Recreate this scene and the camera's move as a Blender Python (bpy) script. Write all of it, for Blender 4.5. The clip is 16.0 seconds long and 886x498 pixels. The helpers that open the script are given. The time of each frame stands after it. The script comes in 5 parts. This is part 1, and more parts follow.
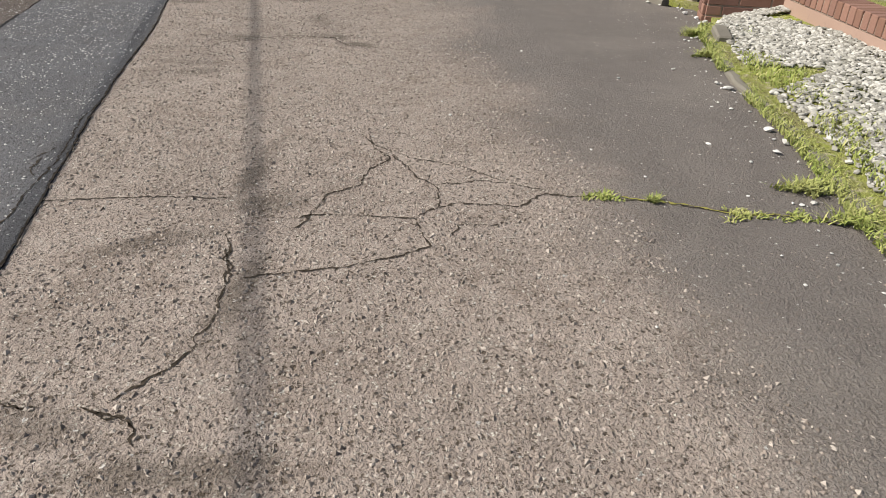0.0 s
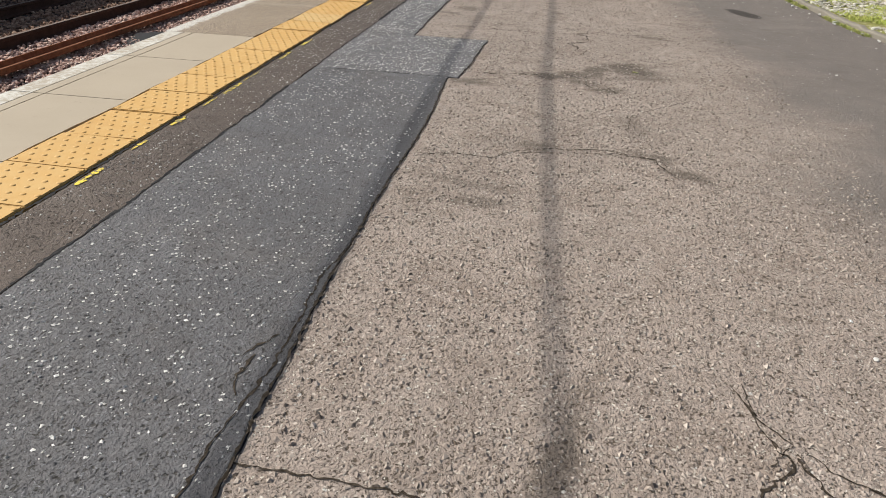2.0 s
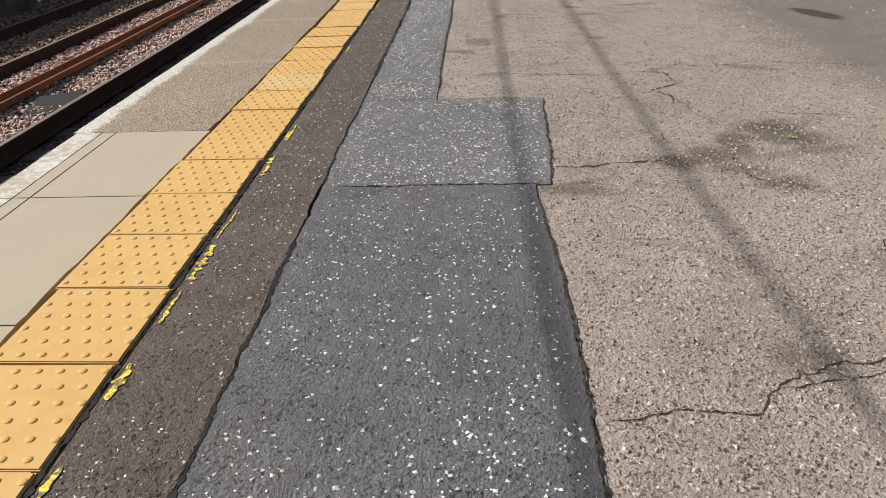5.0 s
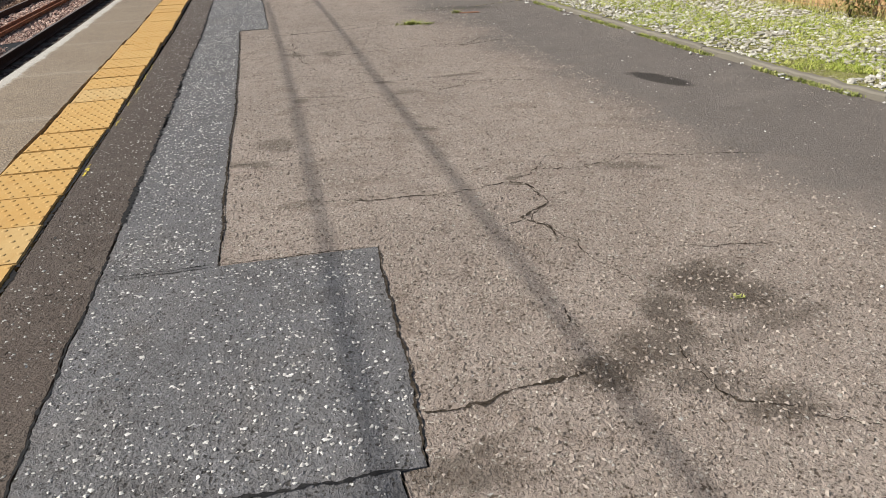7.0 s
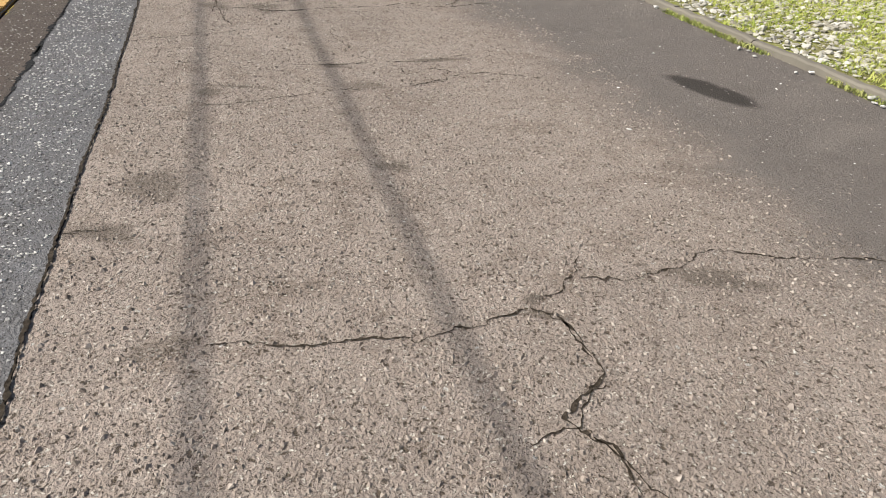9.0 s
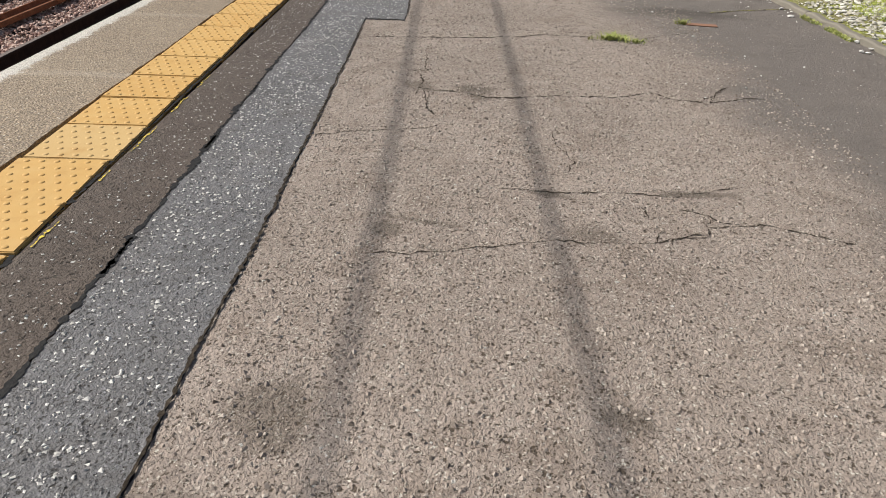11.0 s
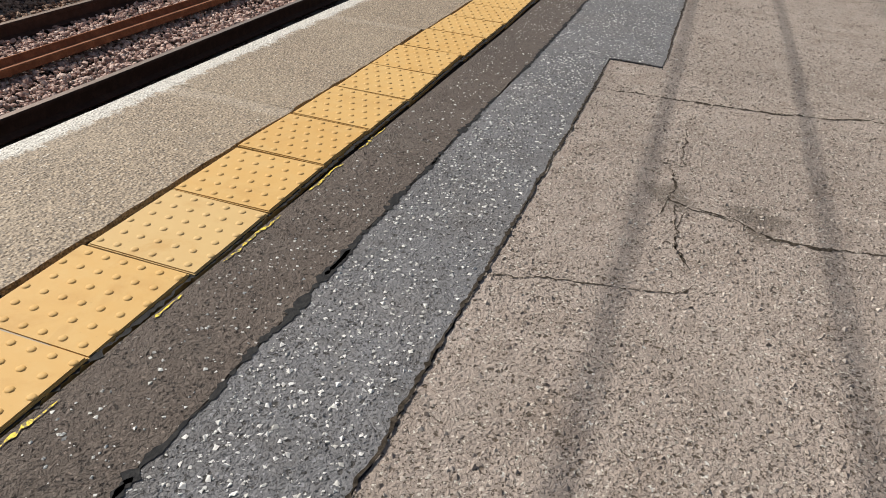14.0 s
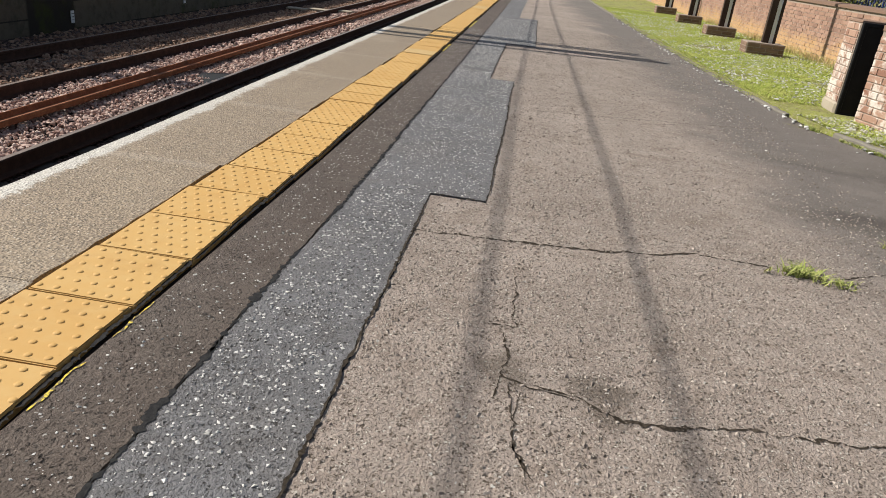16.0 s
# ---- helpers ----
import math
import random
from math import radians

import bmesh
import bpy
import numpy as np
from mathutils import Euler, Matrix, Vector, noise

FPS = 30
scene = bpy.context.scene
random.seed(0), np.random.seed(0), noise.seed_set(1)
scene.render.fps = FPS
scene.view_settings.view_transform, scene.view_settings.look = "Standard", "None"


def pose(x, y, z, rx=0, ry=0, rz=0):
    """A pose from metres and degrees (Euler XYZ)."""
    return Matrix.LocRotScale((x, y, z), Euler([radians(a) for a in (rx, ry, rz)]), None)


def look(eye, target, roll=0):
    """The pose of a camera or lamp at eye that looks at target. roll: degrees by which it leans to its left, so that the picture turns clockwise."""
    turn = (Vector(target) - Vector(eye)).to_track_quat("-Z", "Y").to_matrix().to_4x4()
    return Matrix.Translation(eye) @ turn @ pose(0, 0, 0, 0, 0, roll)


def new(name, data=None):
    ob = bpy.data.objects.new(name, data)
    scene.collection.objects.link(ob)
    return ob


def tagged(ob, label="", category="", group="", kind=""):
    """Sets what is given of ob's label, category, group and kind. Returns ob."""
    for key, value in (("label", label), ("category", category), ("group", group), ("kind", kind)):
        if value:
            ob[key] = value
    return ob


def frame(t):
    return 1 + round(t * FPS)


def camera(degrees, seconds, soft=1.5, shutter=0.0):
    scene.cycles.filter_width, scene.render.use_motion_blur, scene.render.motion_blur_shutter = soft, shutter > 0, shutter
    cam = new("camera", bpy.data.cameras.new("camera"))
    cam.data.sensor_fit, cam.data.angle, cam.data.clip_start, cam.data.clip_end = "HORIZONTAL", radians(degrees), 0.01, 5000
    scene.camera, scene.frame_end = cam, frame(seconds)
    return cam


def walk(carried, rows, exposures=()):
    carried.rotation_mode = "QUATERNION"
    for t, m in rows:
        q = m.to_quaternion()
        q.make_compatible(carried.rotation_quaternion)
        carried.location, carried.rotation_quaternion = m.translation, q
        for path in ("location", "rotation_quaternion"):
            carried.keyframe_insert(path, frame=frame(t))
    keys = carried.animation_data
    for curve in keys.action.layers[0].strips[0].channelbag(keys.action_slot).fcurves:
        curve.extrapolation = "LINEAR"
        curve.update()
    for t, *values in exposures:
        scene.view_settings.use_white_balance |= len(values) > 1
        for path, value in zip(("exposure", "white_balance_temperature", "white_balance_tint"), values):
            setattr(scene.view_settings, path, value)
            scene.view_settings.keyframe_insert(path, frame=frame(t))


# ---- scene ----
cam = camera(63.8, 16.0, soft=0.9)
PATH = [
    (0, (0.157, 1.78, 1.152), (0.495, 3.475, 0.145), 1.9),
    (0.5, (0.076, 2.134, 1.189), (0.278, 3.881, 0.236), 0.7),
    (1, (0.098, 2.508, 1.189), (0.028, 4.295, 0.294), 0.6),
    (1.5, (-0.004, 2.812, 1.16), (-0.167, 4.589, 0.257), 2.7),
    (2, (-0.176, 3.139, 1.179), (-0.435, 4.888, 0.244), 2.1),
    (2.5, (-0.295, 3.468, 1.198), (-0.716, 5.177, 0.249), 1.2),
    (3, (-0.474, 3.731, 1.203), (-0.967, 5.437, 0.284), 0.5),
    (3.2, (-0.539, 3.881, 1.185), (-0.984, 5.617, 0.298), -0.6),
    (5.3, (-1.106, 5.185, 1.197), (-1.174, 6.939, 0.24), -2.6),
    (5.5, (-1.094, 5.351, 1.219), (-1.125, 7.118, 0.283), -2.9),
    (6, (-1.145, 5.687, 1.207), (-1.024, 7.498, 0.366), -1.7),
    (6.5, (-1.183, 6.05, 1.216), (-0.918, 7.862, 0.412), -1.5),
    (7, (-1.019, 6.421, 1.216), (-0.635, 8.175, 0.335), -2.1),
    (7.5, (-0.957, 6.809, 1.19), (-0.352, 8.448, 0.217), 0.9),
    (8, (-0.879, 7.171, 1.183), (-0.205, 8.798, 0.236), 1.6),
    (8.5, (-0.735, 7.534, 1.204), (-0.151, 9.211, 0.283), 2.3),
    (9, (-0.753, 7.965, 1.19), (-0.248, 9.593, 0.143), 3.5),
    (9.5, (-0.706, 8.338, 1.188), (-0.36, 10.015, 0.155), 1.9),
    (9.7, (-0.665, 8.465, 1.208), (-0.403, 10.184, 0.221), 2.0),
    (11.8, (-0.683, 9.501, 1.234), (-0.722, 11.228, 0.227), 1.7),
    (12, (-0.705, 9.606, 1.224), (-0.728, 11.333, 0.215), 2.2),
    (12.5, (-0.792, 9.884, 1.233), (-0.849, 11.599, 0.205), 2.5),
    (13, (-0.765, 10.126, 1.222), (-0.968, 11.832, 0.198), 0.8),
    (13.5, (-0.747, 10.348, 1.233), (-1.202, 11.999, 0.2), 1.0),
    (14, (-0.886, 10.521, 1.218), (-1.428, 12.125, 0.153), 4.4),
    (14.5, (-1.047, 10.618, 1.223), (-1.704, 12.209, 0.204), 5.0),
    (15, (-1.033, 10.761, 1.243), (-1.727, 12.401, 0.333), 3.3),
    (15.5, (-0.914, 10.963, 1.251), (-1.43, 12.707, 0.419), 4.0),
    (16, (-0.896, 11.112, 1.229), (-1.086, 12.946, 0.454), 6.7),
]
walk(cam, [(t, look(eye, target, roll)) for t, eye, target, roll in PATH],
     [(0, 0.5), (1, 0.5), (2.5, 0.58), (3.1, 0.65), (5.5, 0.55), (6.3, 0.5), (7, 0.44), (7.5, 0.58), (8.4, 0.5), (9.2, 0.58), (12, 0.44), (13, 0.46), (15, 0.5), (16, 0.5)])


def bend(y):
    """Sideways drift of the whole line beyond the straight part of the platform."""
    return -0.016 * max(0.0, y - 15.0)


# ---- daylight ----
SUN_EL, SUN_AZ = radians(41), radians(280)
to_sun = Vector((math.sin(SUN_AZ) * math.cos(SUN_EL), math.cos(SUN_AZ) * math.cos(SUN_EL), math.sin(SUN_EL)))
world = bpy.data.worlds.new("sky")
scene.world = world
world.use_nodes = True
sky = world.node_tree.nodes.new("ShaderNodeTexSky")
sky.sky_type, sky.sun_disc, sky.sun_elevation, sky.sun_rotation = "NISHITA", False, SUN_EL, SUN_AZ
haze = world.node_tree.nodes.new("ShaderNodeHueSaturation")
haze.inputs["Saturation"].default_value = 0.72
world.node_tree.links.new(sky.outputs["Color"], haze.inputs["Color"])
world.node_tree.links.new(haze.outputs["Color"], world.node_tree.nodes["Background"].inputs["Color"])
world.node_tree.nodes["Background"].inputs["Strength"].default_value = 0.07
lamp = bpy.data.lights.new("sun", "SUN")
lamp.energy, lamp.angle, lamp.color = 5.0, radians(0.53), (1.0, 0.94, 0.85)
sun = new("sun", lamp)
sun.matrix_world = look(to_sun * 60, (0, 0, 0))


# ---- materials ----
class Mat:
    """A node material with short calls for its nodes; positions are metres in the world."""

    def __init__(self, name, rough=0.85, metal=0.0, spec=0.3):
        self.m = bpy.data.materials.new(name)
        self.ragged = None
        self.m.use_nodes = True
        self.t = self.m.node_tree
        self.b = self.t.nodes["Principled BSDF"]
        self.b.inputs["Roughness"].default_value = rough
        self.b.inputs["Metallic"].default_value = metal
        self.b.inputs["Specular IOR Level"].default_value = spec
        self.pos = self.node("ShaderNodeNewGeometry").outputs["Position"]

    def node(self, kind):
        return self.t.nodes.new(kind)

    def put(self, socket, value):
        if isinstance(value, bpy.types.NodeSocket):
            self.t.links.new(value, socket)
        elif isinstance(value, (tuple, list)) and len(value) == 3 and socket.type == "RGBA":
            socket.default_value = (*value, 1)
        else:
            socket.default_value = value

    def noise(self, scale, detail=4.0, rough=0.6, vec=None, warp=0.0):
        n = self.node("ShaderNodeTexNoise")
        self.put(n.inputs["Vector"], vec or self.pos)
        for key, v in (("Scale", scale), ("Detail", detail), ("Roughness", rough), ("Distortion", warp)):
            n.inputs[key].default_value = v
        return n.outputs["Fac"]

    def cells(self, scale, vec=None, feature="F1", chaos=1.0):
        n = self.node("ShaderNodeTexVoronoi")
        n.feature = feature
        self.put(n.inputs["Vector"], vec or self.pos)
        n.inputs["Scale"].default_value, n.inputs["Randomness"].default_value = scale, chaos
        sep = self.node("ShaderNodeSeparateColor")
        self.t.links.new(n.outputs["Color"], sep.inputs[0])
        return n.outputs["Distance"], sep.outputs[0], sep.outputs[1]

    def math(self, op, a, b=0.0, c=0.0):
        n = self.node("ShaderNodeMath")
        n.operation = op
        for k, v in enumerate((a, b, c)):
            self.put(n.inputs[k], v)
        return n.outputs[0]

    def step(self, v, lo, hi):
        n = self.node("ShaderNodeMapRange")
        n.interpolation_type = "SMOOTHSTEP"
        self.put(n.inputs["Value"], v)
        n.inputs["From Min"].default_value, n.inputs["From Max"].default_value = lo, hi
        return n.outputs[0]

    def mix(self, f, a, b, blend="MIX"):
        n = self.node("ShaderNodeMix")
        n.data_type, n.blend_type = "RGBA", blend
        self.put(n.inputs[0], f)
        self.put(n.inputs[6], a)
        self.put(n.inputs[7], b)
        return n.outputs[2]

    def axis(self, k):
        n = self.node("ShaderNodeSeparateXYZ")
        self.t.links.new(self.pos, n.inputs[0])
        return n.outputs[k]

    def stretch(self, x, y, z):
        n = self.node("ShaderNodeMapping")
        n.inputs["Scale"].default_value = (x, y, z)
        self.t.links.new(self.pos, n.inputs["Vector"])
        return n.outputs[0]

    def spot(self, x, y, rx, ry, turn=0.0, ragged=0.5):
        """1 inside an uneven oval patch on the ground, 0 outside."""
        n = self.node("ShaderNodeMapping")
        n.vector_type = "TEXTURE"
        n.inputs["Location"].default_value = (x, y, 0)
        n.inputs["Rotation"].default_value = (0, 0, radians(turn))
        n.inputs["Scale"].default_value = (rx, ry, 50.0)
        self.t.links.new(self.pos, n.inputs["Vector"])
        v = self.node("ShaderNodeVectorMath")
        v.operation = "LENGTH"
        self.t.links.new(n.outputs[0], v.inputs[0])
        if self.ragged is None:
            self.ragged = self.math("ADD", self.math("MULTIPLY", self.math("SUBTRACT", self.noise(7, 6, 0.75, warp=0.8), 0.5), 5.0), self.math("MULTIPLY", self.math("SUBTRACT", self.noise(120, 3, 0.7), 0.5), 2.6))
        d = self.math("ADD", v.outputs["Value"], self.math("MULTIPLY", self.ragged, ragged))
        lo, hi = (0.4, 1.45) if ragged > 0.3 else (0.75, 1.1)
        return self.math("SUBTRACT", 1.0, self.step(d, lo, hi))

    def random(self):
        return self.node("ShaderNodeObjectInfo").outputs["Random"]

    def island(self):
        return self.node("ShaderNodeNewGeometry").outputs["Random Per Island"]

    def bump(self, height, strength, depth, over=None):
        n = self.node("ShaderNodeBump")
        n.inputs["Strength"].default_value, n.inputs["Distance"].default_value = strength, depth
        self.put(n.inputs["Height"], height)
        if over:
            self.put(n.inputs["Normal"], over)
        return n.outputs[0]

    def done(self, colour, normal=None, rough=None):
        self.put(self.b.inputs["Base Color"], colour)
        if normal:
            self.put(self.b.inputs["Normal"], normal)
        if rough is not None:
            self.put(self.b.inputs["Roughness"], rough)
        return self.m


def grey(v):
    return (v, v, v)


def asphalt(name, matrix, pale, pale_share, light_share, pit_share, relief, tune=None, pale_size=75):
    """Worn asphalt: a dusty matrix with open pits, small light flecks and pale chippings."""
    k = Mat(name, 0.9, spec=0.28 if name == "old_asphalt" else 0.4)

    def warped(scale, amount):
        wob = k.node("ShaderNodeTexNoise")
        k.put(wob.inputs["Vector"], k.pos)
        wob.inputs["Scale"].default_value = scale
        wob.inputs["Detail"].default_value = 3
        sc = k.node("ShaderNodeVectorMath")
        sc.operation = "SCALE"
        k.t.links.new(wob.outputs["Color"], sc.inputs[0])
        sc.inputs["Scale"].default_value = amount
        add = k.node("ShaderNodeVectorMath")
        k.t.links.new(k.pos, add.inputs[0])
        k.t.links.new(sc.outputs[0], add.inputs[1])
        return add.outputs[0]

    p = warped(130, 0.02)
    q = warped(60, 0.03)
    broad, mid, fine = k.noise(1.3, 5, 0.65), k.noise(8, 5, 0.7), k.noise(300, 3, 0.75)
    patchy = k.noise(3.1, 4, 0.6)
    da, ra, ga = k.cells(62, q)
    db, rb, gb = k.cells(150, p)
    dc, rc, gc = k.cells(pale_size, p)
    dd, rd, gd = k.cells(105, p)
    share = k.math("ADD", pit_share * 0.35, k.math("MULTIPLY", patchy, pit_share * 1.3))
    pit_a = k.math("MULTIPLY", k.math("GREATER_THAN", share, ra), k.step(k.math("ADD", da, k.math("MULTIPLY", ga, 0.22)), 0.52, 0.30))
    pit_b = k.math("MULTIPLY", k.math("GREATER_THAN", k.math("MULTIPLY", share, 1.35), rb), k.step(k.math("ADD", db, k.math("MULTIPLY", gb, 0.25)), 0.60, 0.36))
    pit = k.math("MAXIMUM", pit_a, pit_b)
    fleck = k.math("MULTIPLY", k.math("GREATER_THAN", light_share, rd), k.step(k.math("ADD", dd, k.math("MULTIPLY", gd, 0.2)), 0.62, 0.45))
    grain = k.math("ADD", 0.79, k.math("ADD", k.math("MULTIPLY", fine, 0.26), k.math("MULTIPLY", rd, 0.22)))
    tone = k.node("ShaderNodeCombineColor")
    for s in range(3):
        k.put(tone.inputs[s], grain)
    col = k.mix(1.0, matrix, tone.outputs[0], "MULTIPLY")
    col = k.mix(k.step(mid, 0.3, 0.75), col, k.mix(1.0, col, (0.86, 0.84, 0.82), "MULTIPLY"))
    col = k.mix(k.math("MULTIPLY", k.step(k.noise(2.6, 6, 0.72, warp=0.9), 0.50, 0.66), 0.75), col, k.mix(1.0, col, (0.74, 0.715, 0.69), "MULTIPLY"))
    col = k.mix(k.step(broad, 0.3, 0.72), k.mix(1.0, col, (0.88, 0.865, 0.85), "MULTIPLY"), k.mix(1.0, col, (1.08, 1.07, 1.06), "MULTIPLY"))
    col = k.mix(k.math("MULTIPLY", fleck, 0.6), col, k.mix(gd, tuple(min(1, 1.3 * c) for c in matrix), tuple(min(0.7, 2.4 * c) for c in matrix)))
    rough, open_share = 0.9, 1.0
    if tune:
        col, rough, open_share = tune(k, col, fine)
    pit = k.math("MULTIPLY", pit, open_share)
    # pits are also darkened in the colour, as shade in the hollows
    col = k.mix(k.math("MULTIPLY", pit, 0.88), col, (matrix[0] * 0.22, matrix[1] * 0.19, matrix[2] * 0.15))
    chip = 0.0
    if pale_share:
        lots = k.math("MULTIPLY", k.math("ADD", k.math("MULTIPLY", k.step(patchy, 0.3, 0.7), 1.3), 0.35), pale_share)
        if name == "patch_asphalt":
            lots = k.math("MULTIPLY", lots, k.math("ADD", 0.45, k.math("MULTIPLY", k.step(k.axis(1), 7.5, 7.9), 0.75)))
        chip = k.math("MULTIPLY", k.math("GREATER_THAN", lots, rc), k.step(k.math("ADD", dc, k.math("MULTIPLY", gc, 0.3)), 0.58, 0.48))
        col = k.mix(chip, col, k.mix(gc, tuple(c * 0.62 for c in pale), pale))
    h = k.math("SUBTRACT", k.math("MULTIPLY", k.math("MULTIPLY", k.step(dd, 0.75, 0.35), rd), 0.9), k.math("MULTIPLY", pit, 1.2))
    h = k.math("ADD", h, k.math("ADD", k.math("MULTIPLY", k.step(db, 0.75, 0.1), 0.45), k.math("MULTIPLY", fine, 0.22)))
    h = k.math("ADD", h, k.math("ADD", k.math("ADD", k.math("MULTIPLY", mid, 1.2), k.math("MULTIPLY", k.step(k.noise(52, 3, 0.6, warp=0.8), 0.35, 0.65), 0.55)), k.math("MULTIPLY", chip, 0.3)))
    return k.done(col, k.bump(h, relief, 0.0048), rough)


def worn_ground(k, col, fine):
    """The old surface: brown in the walked strip, dark and closed near the verge, with stains."""
    x, n = k.axis(0), k.noise(0.9, 5, 0.6)
    y = k.axis(1)
    lean = k.math("ADD", x, k.math("MULTIPLY", k.math("SUBTRACT", n, 0.5), 1.5))
    lean = k.math("ADD", lean, k.math("MULTIPLY", k.math("MAXIMUM", k.math("SUBTRACT", y, 9.0), 0.0), 0.058))
    lean = k.math("ADD", lean, k.math("MULTIPLY", k.math("SUBTRACT", k.noise(6, 4, 0.7), 0.5), 0.35))
    shut = k.step(lean, 0.80, 1.55)
    dark = k.mix(k.noise(3, 5, 0.7), (0.080, 0.074, 0.069), (0.160, 0.146, 0.134))
    dark = k.mix(k.math("MULTIPLY", fine, 0.35), dark, k.mix(0.5, col, dark))
    col = k.mix(k.math("MULTIPLY", shut, 0.86), col, dark)
    pale = k.math("MULTIPLY", k.step(k.noise(1.1, 4, 0.55, warp=0.6), 0.53, 0.70), shut)
    col = k.mix(k.math("MULTIPLY", pale, 0.5), col, (0.22, 0.195, 0.17))
    soiled = 0.0
    for x0, y0, rx, ry, turn, amount in STAINS:
        soiled = k.math("MAXIMUM", soiled, k.math("MULTIPLY", k.spot(x0, y0, rx, ry, turn), amount))
    col = k.mix(soiled, col, k.mix(1.0, col, (0.17, 0.16, 0.135), "MULTIPLY"))
    wet = k.spot(1.66, 11.1, 0.30, 0.115, 111, 0.18)
    col = k.mix(k.math("MULTIPLY", wet, 0.85), col, (0.028, 0.024, 0.020))
    for x0, y0, rx, ry, turn in ((1.95, 10.45, 0.3, 0.08, 20), (2.2, 5.2, 0.35, 0.25, 10), (1.55, 16.1, 0.35, 0.1, -25), (2.2, 6.2, 0.4, 0.16, 0), (1.3, 16.9, 0.5, 0.15, -20)):
        col = k.mix(k.math("MULTIPLY", k.spot(x0, y0, rx, ry, turn), 0.4), col, (0.23, 0.205, 0.18))
    return col, k.math("SUBTRACT", 0.88, k.math("MULTIPLY", shut, 0.08)), k.math("SUBTRACT", 1.0, k.math("MULTIPLY", shut, 0.75))


# stains on the old asphalt: centre, half sizes, turn, strength
STAINS = (
    (-0.21, 7.94, 0.138, 0.084, -15, 0.75), (-0.05, 7.98, 0.125, 0.126, -5, 0.65), (0.10, 8.19, 0.0875, 0.168, -15, 0.7), (0.32, 8.34, 0.201, 0.122, 5, 0.75), (0.40, 8.21, 0.159, 0.105, 15, 0.65),
    (0.44, 8.05, 0.163, 0.056, 5, 0.5), (-0.01, 7.84, 0.159, 0.0875, -15, 0.55), (0.16, 7.68, 0.125, 0.07, 5, 0.6), (-0.71, 7.65, 0.16, 0.07, -15, 0.6), (-1.08, 10.44, 0.12, 0.12, 5, 0.55),
    (-1.24, 10.12, 0.17, 0.04, 5, 0.5), (0.62, 9.51, 0.12, 0.03, -5, 0.45), (-0.71, 7.70, 0.14, 0.03, 20, 0.55), (-0.22, 6.52, 0.1, 0.07, -5, 0.5), (0.34, 6.49, 0.12, 0.07, -5, 0.6),
    (0.46, 6.29, 0.13, 0.06, -20, 0.6), (0.27, 6.96, 0.07, 0.25, 15, 0.35), (-0.39, 5.78, 0.14, 0.05, 5, 0.45), (-0.52, 5.98, 0.2, 0.05, -15, 0.3), (-1.21, 10.10, 0.12, 0.05, -25, 0.55),
    (-1.08, 10.38, 0.1, 0.09, -25, 0.55), (-0.21, 10.45, 0.07, 0.06, -20, 0.55), (0.01, 9.50, 0.04, 0.03, 15, 0.6), (0.59, 9.49, 0.16, 0.05, -25, 0.5), (0.02, 9.42, 0.07, 0.02, -25, 0.5),
    (-1.02, 9.48, 0.1, 0.04, 15, 0.4), (-0.90, 11.39, 0.06, 0.06, 5, 0.55), (-0.76, 11.45, 0.17, 0.02, -15, 0.45), (-0.27, 11.73, 0.1, 0.03, -20, 0.6), (0.31, 11.77, 0.17, 0.035, 5, 0.6),
    (-0.53, 13.07, 0.11, 0.09, -15, 0.55), (-0.15, 11.39, 0.12, 0.07, -15, 0.4), (1.26, 15.42, 0.45, 0.16, -15, 0.5), (-0.57, 13.08, 0.1, 0.07, -25, 0.55), (-0.53, 12.94, 0.06, 0.06, -15, 0.5),
    (-0.87, 13.10, 0.08, 0.12, 20, 0.5), (-0.07, 4.41, 0.05, 0.3, -15, 0.5), (-0.03, 4.11, 0.12, 0.09, 5, 0.55), (-0.09, 3.55, 0.05, 0.22, -20, 0.5), (-0.17, 2.89, 0.26, 0.06, -5, 0.55),
    (-0.50, 3.08, 0.2, 0.06, -25, 0.45), (-0.37, 3.88, 0.2, 0.06, 15, 0.4), (0.24, 8.00, 0.2, 0.05, 15, 0.3), (1.45, 16.78, 0.6, 0.2, -15, 0.4), (1.01, 15.31, 0.5, 0.12, -25, 0.3),
    (0.06, 8.06, 0.1, 0.1, 0, 0.6), (-0.08, 8.04, 0.09, 0.08, 0, 0.6), (0.30, 8.22, 0.14, 0.08, 0, 0.6), (0.42, 8.15, 0.13, 0.06, 0, 0.55),
)

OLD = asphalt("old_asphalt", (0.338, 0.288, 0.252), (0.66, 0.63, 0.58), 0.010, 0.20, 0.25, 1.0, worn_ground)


def gritty(k, col, fine):
    dust = k.step(k.noise(2.2, 5, 0.65, warp=0.4), 0.45, 0.75)
    col = k.mix(k.math("MULTIPLY", dust, 0.22), col, (0.19, 0.165, 0.14))
    if k.m.name == "patch_asphalt":
        fresh = k.step(k.axis(1), 7.66, 7.74)
        col = k.mix(fresh, k.mix(1.0, col, (0.84, 0.84, 0.86), "MULTIPLY"), k.mix(1.0, col, (1.13, 1.13, 1.14), "MULTIPLY"))
    return col, 0.72, 1.0


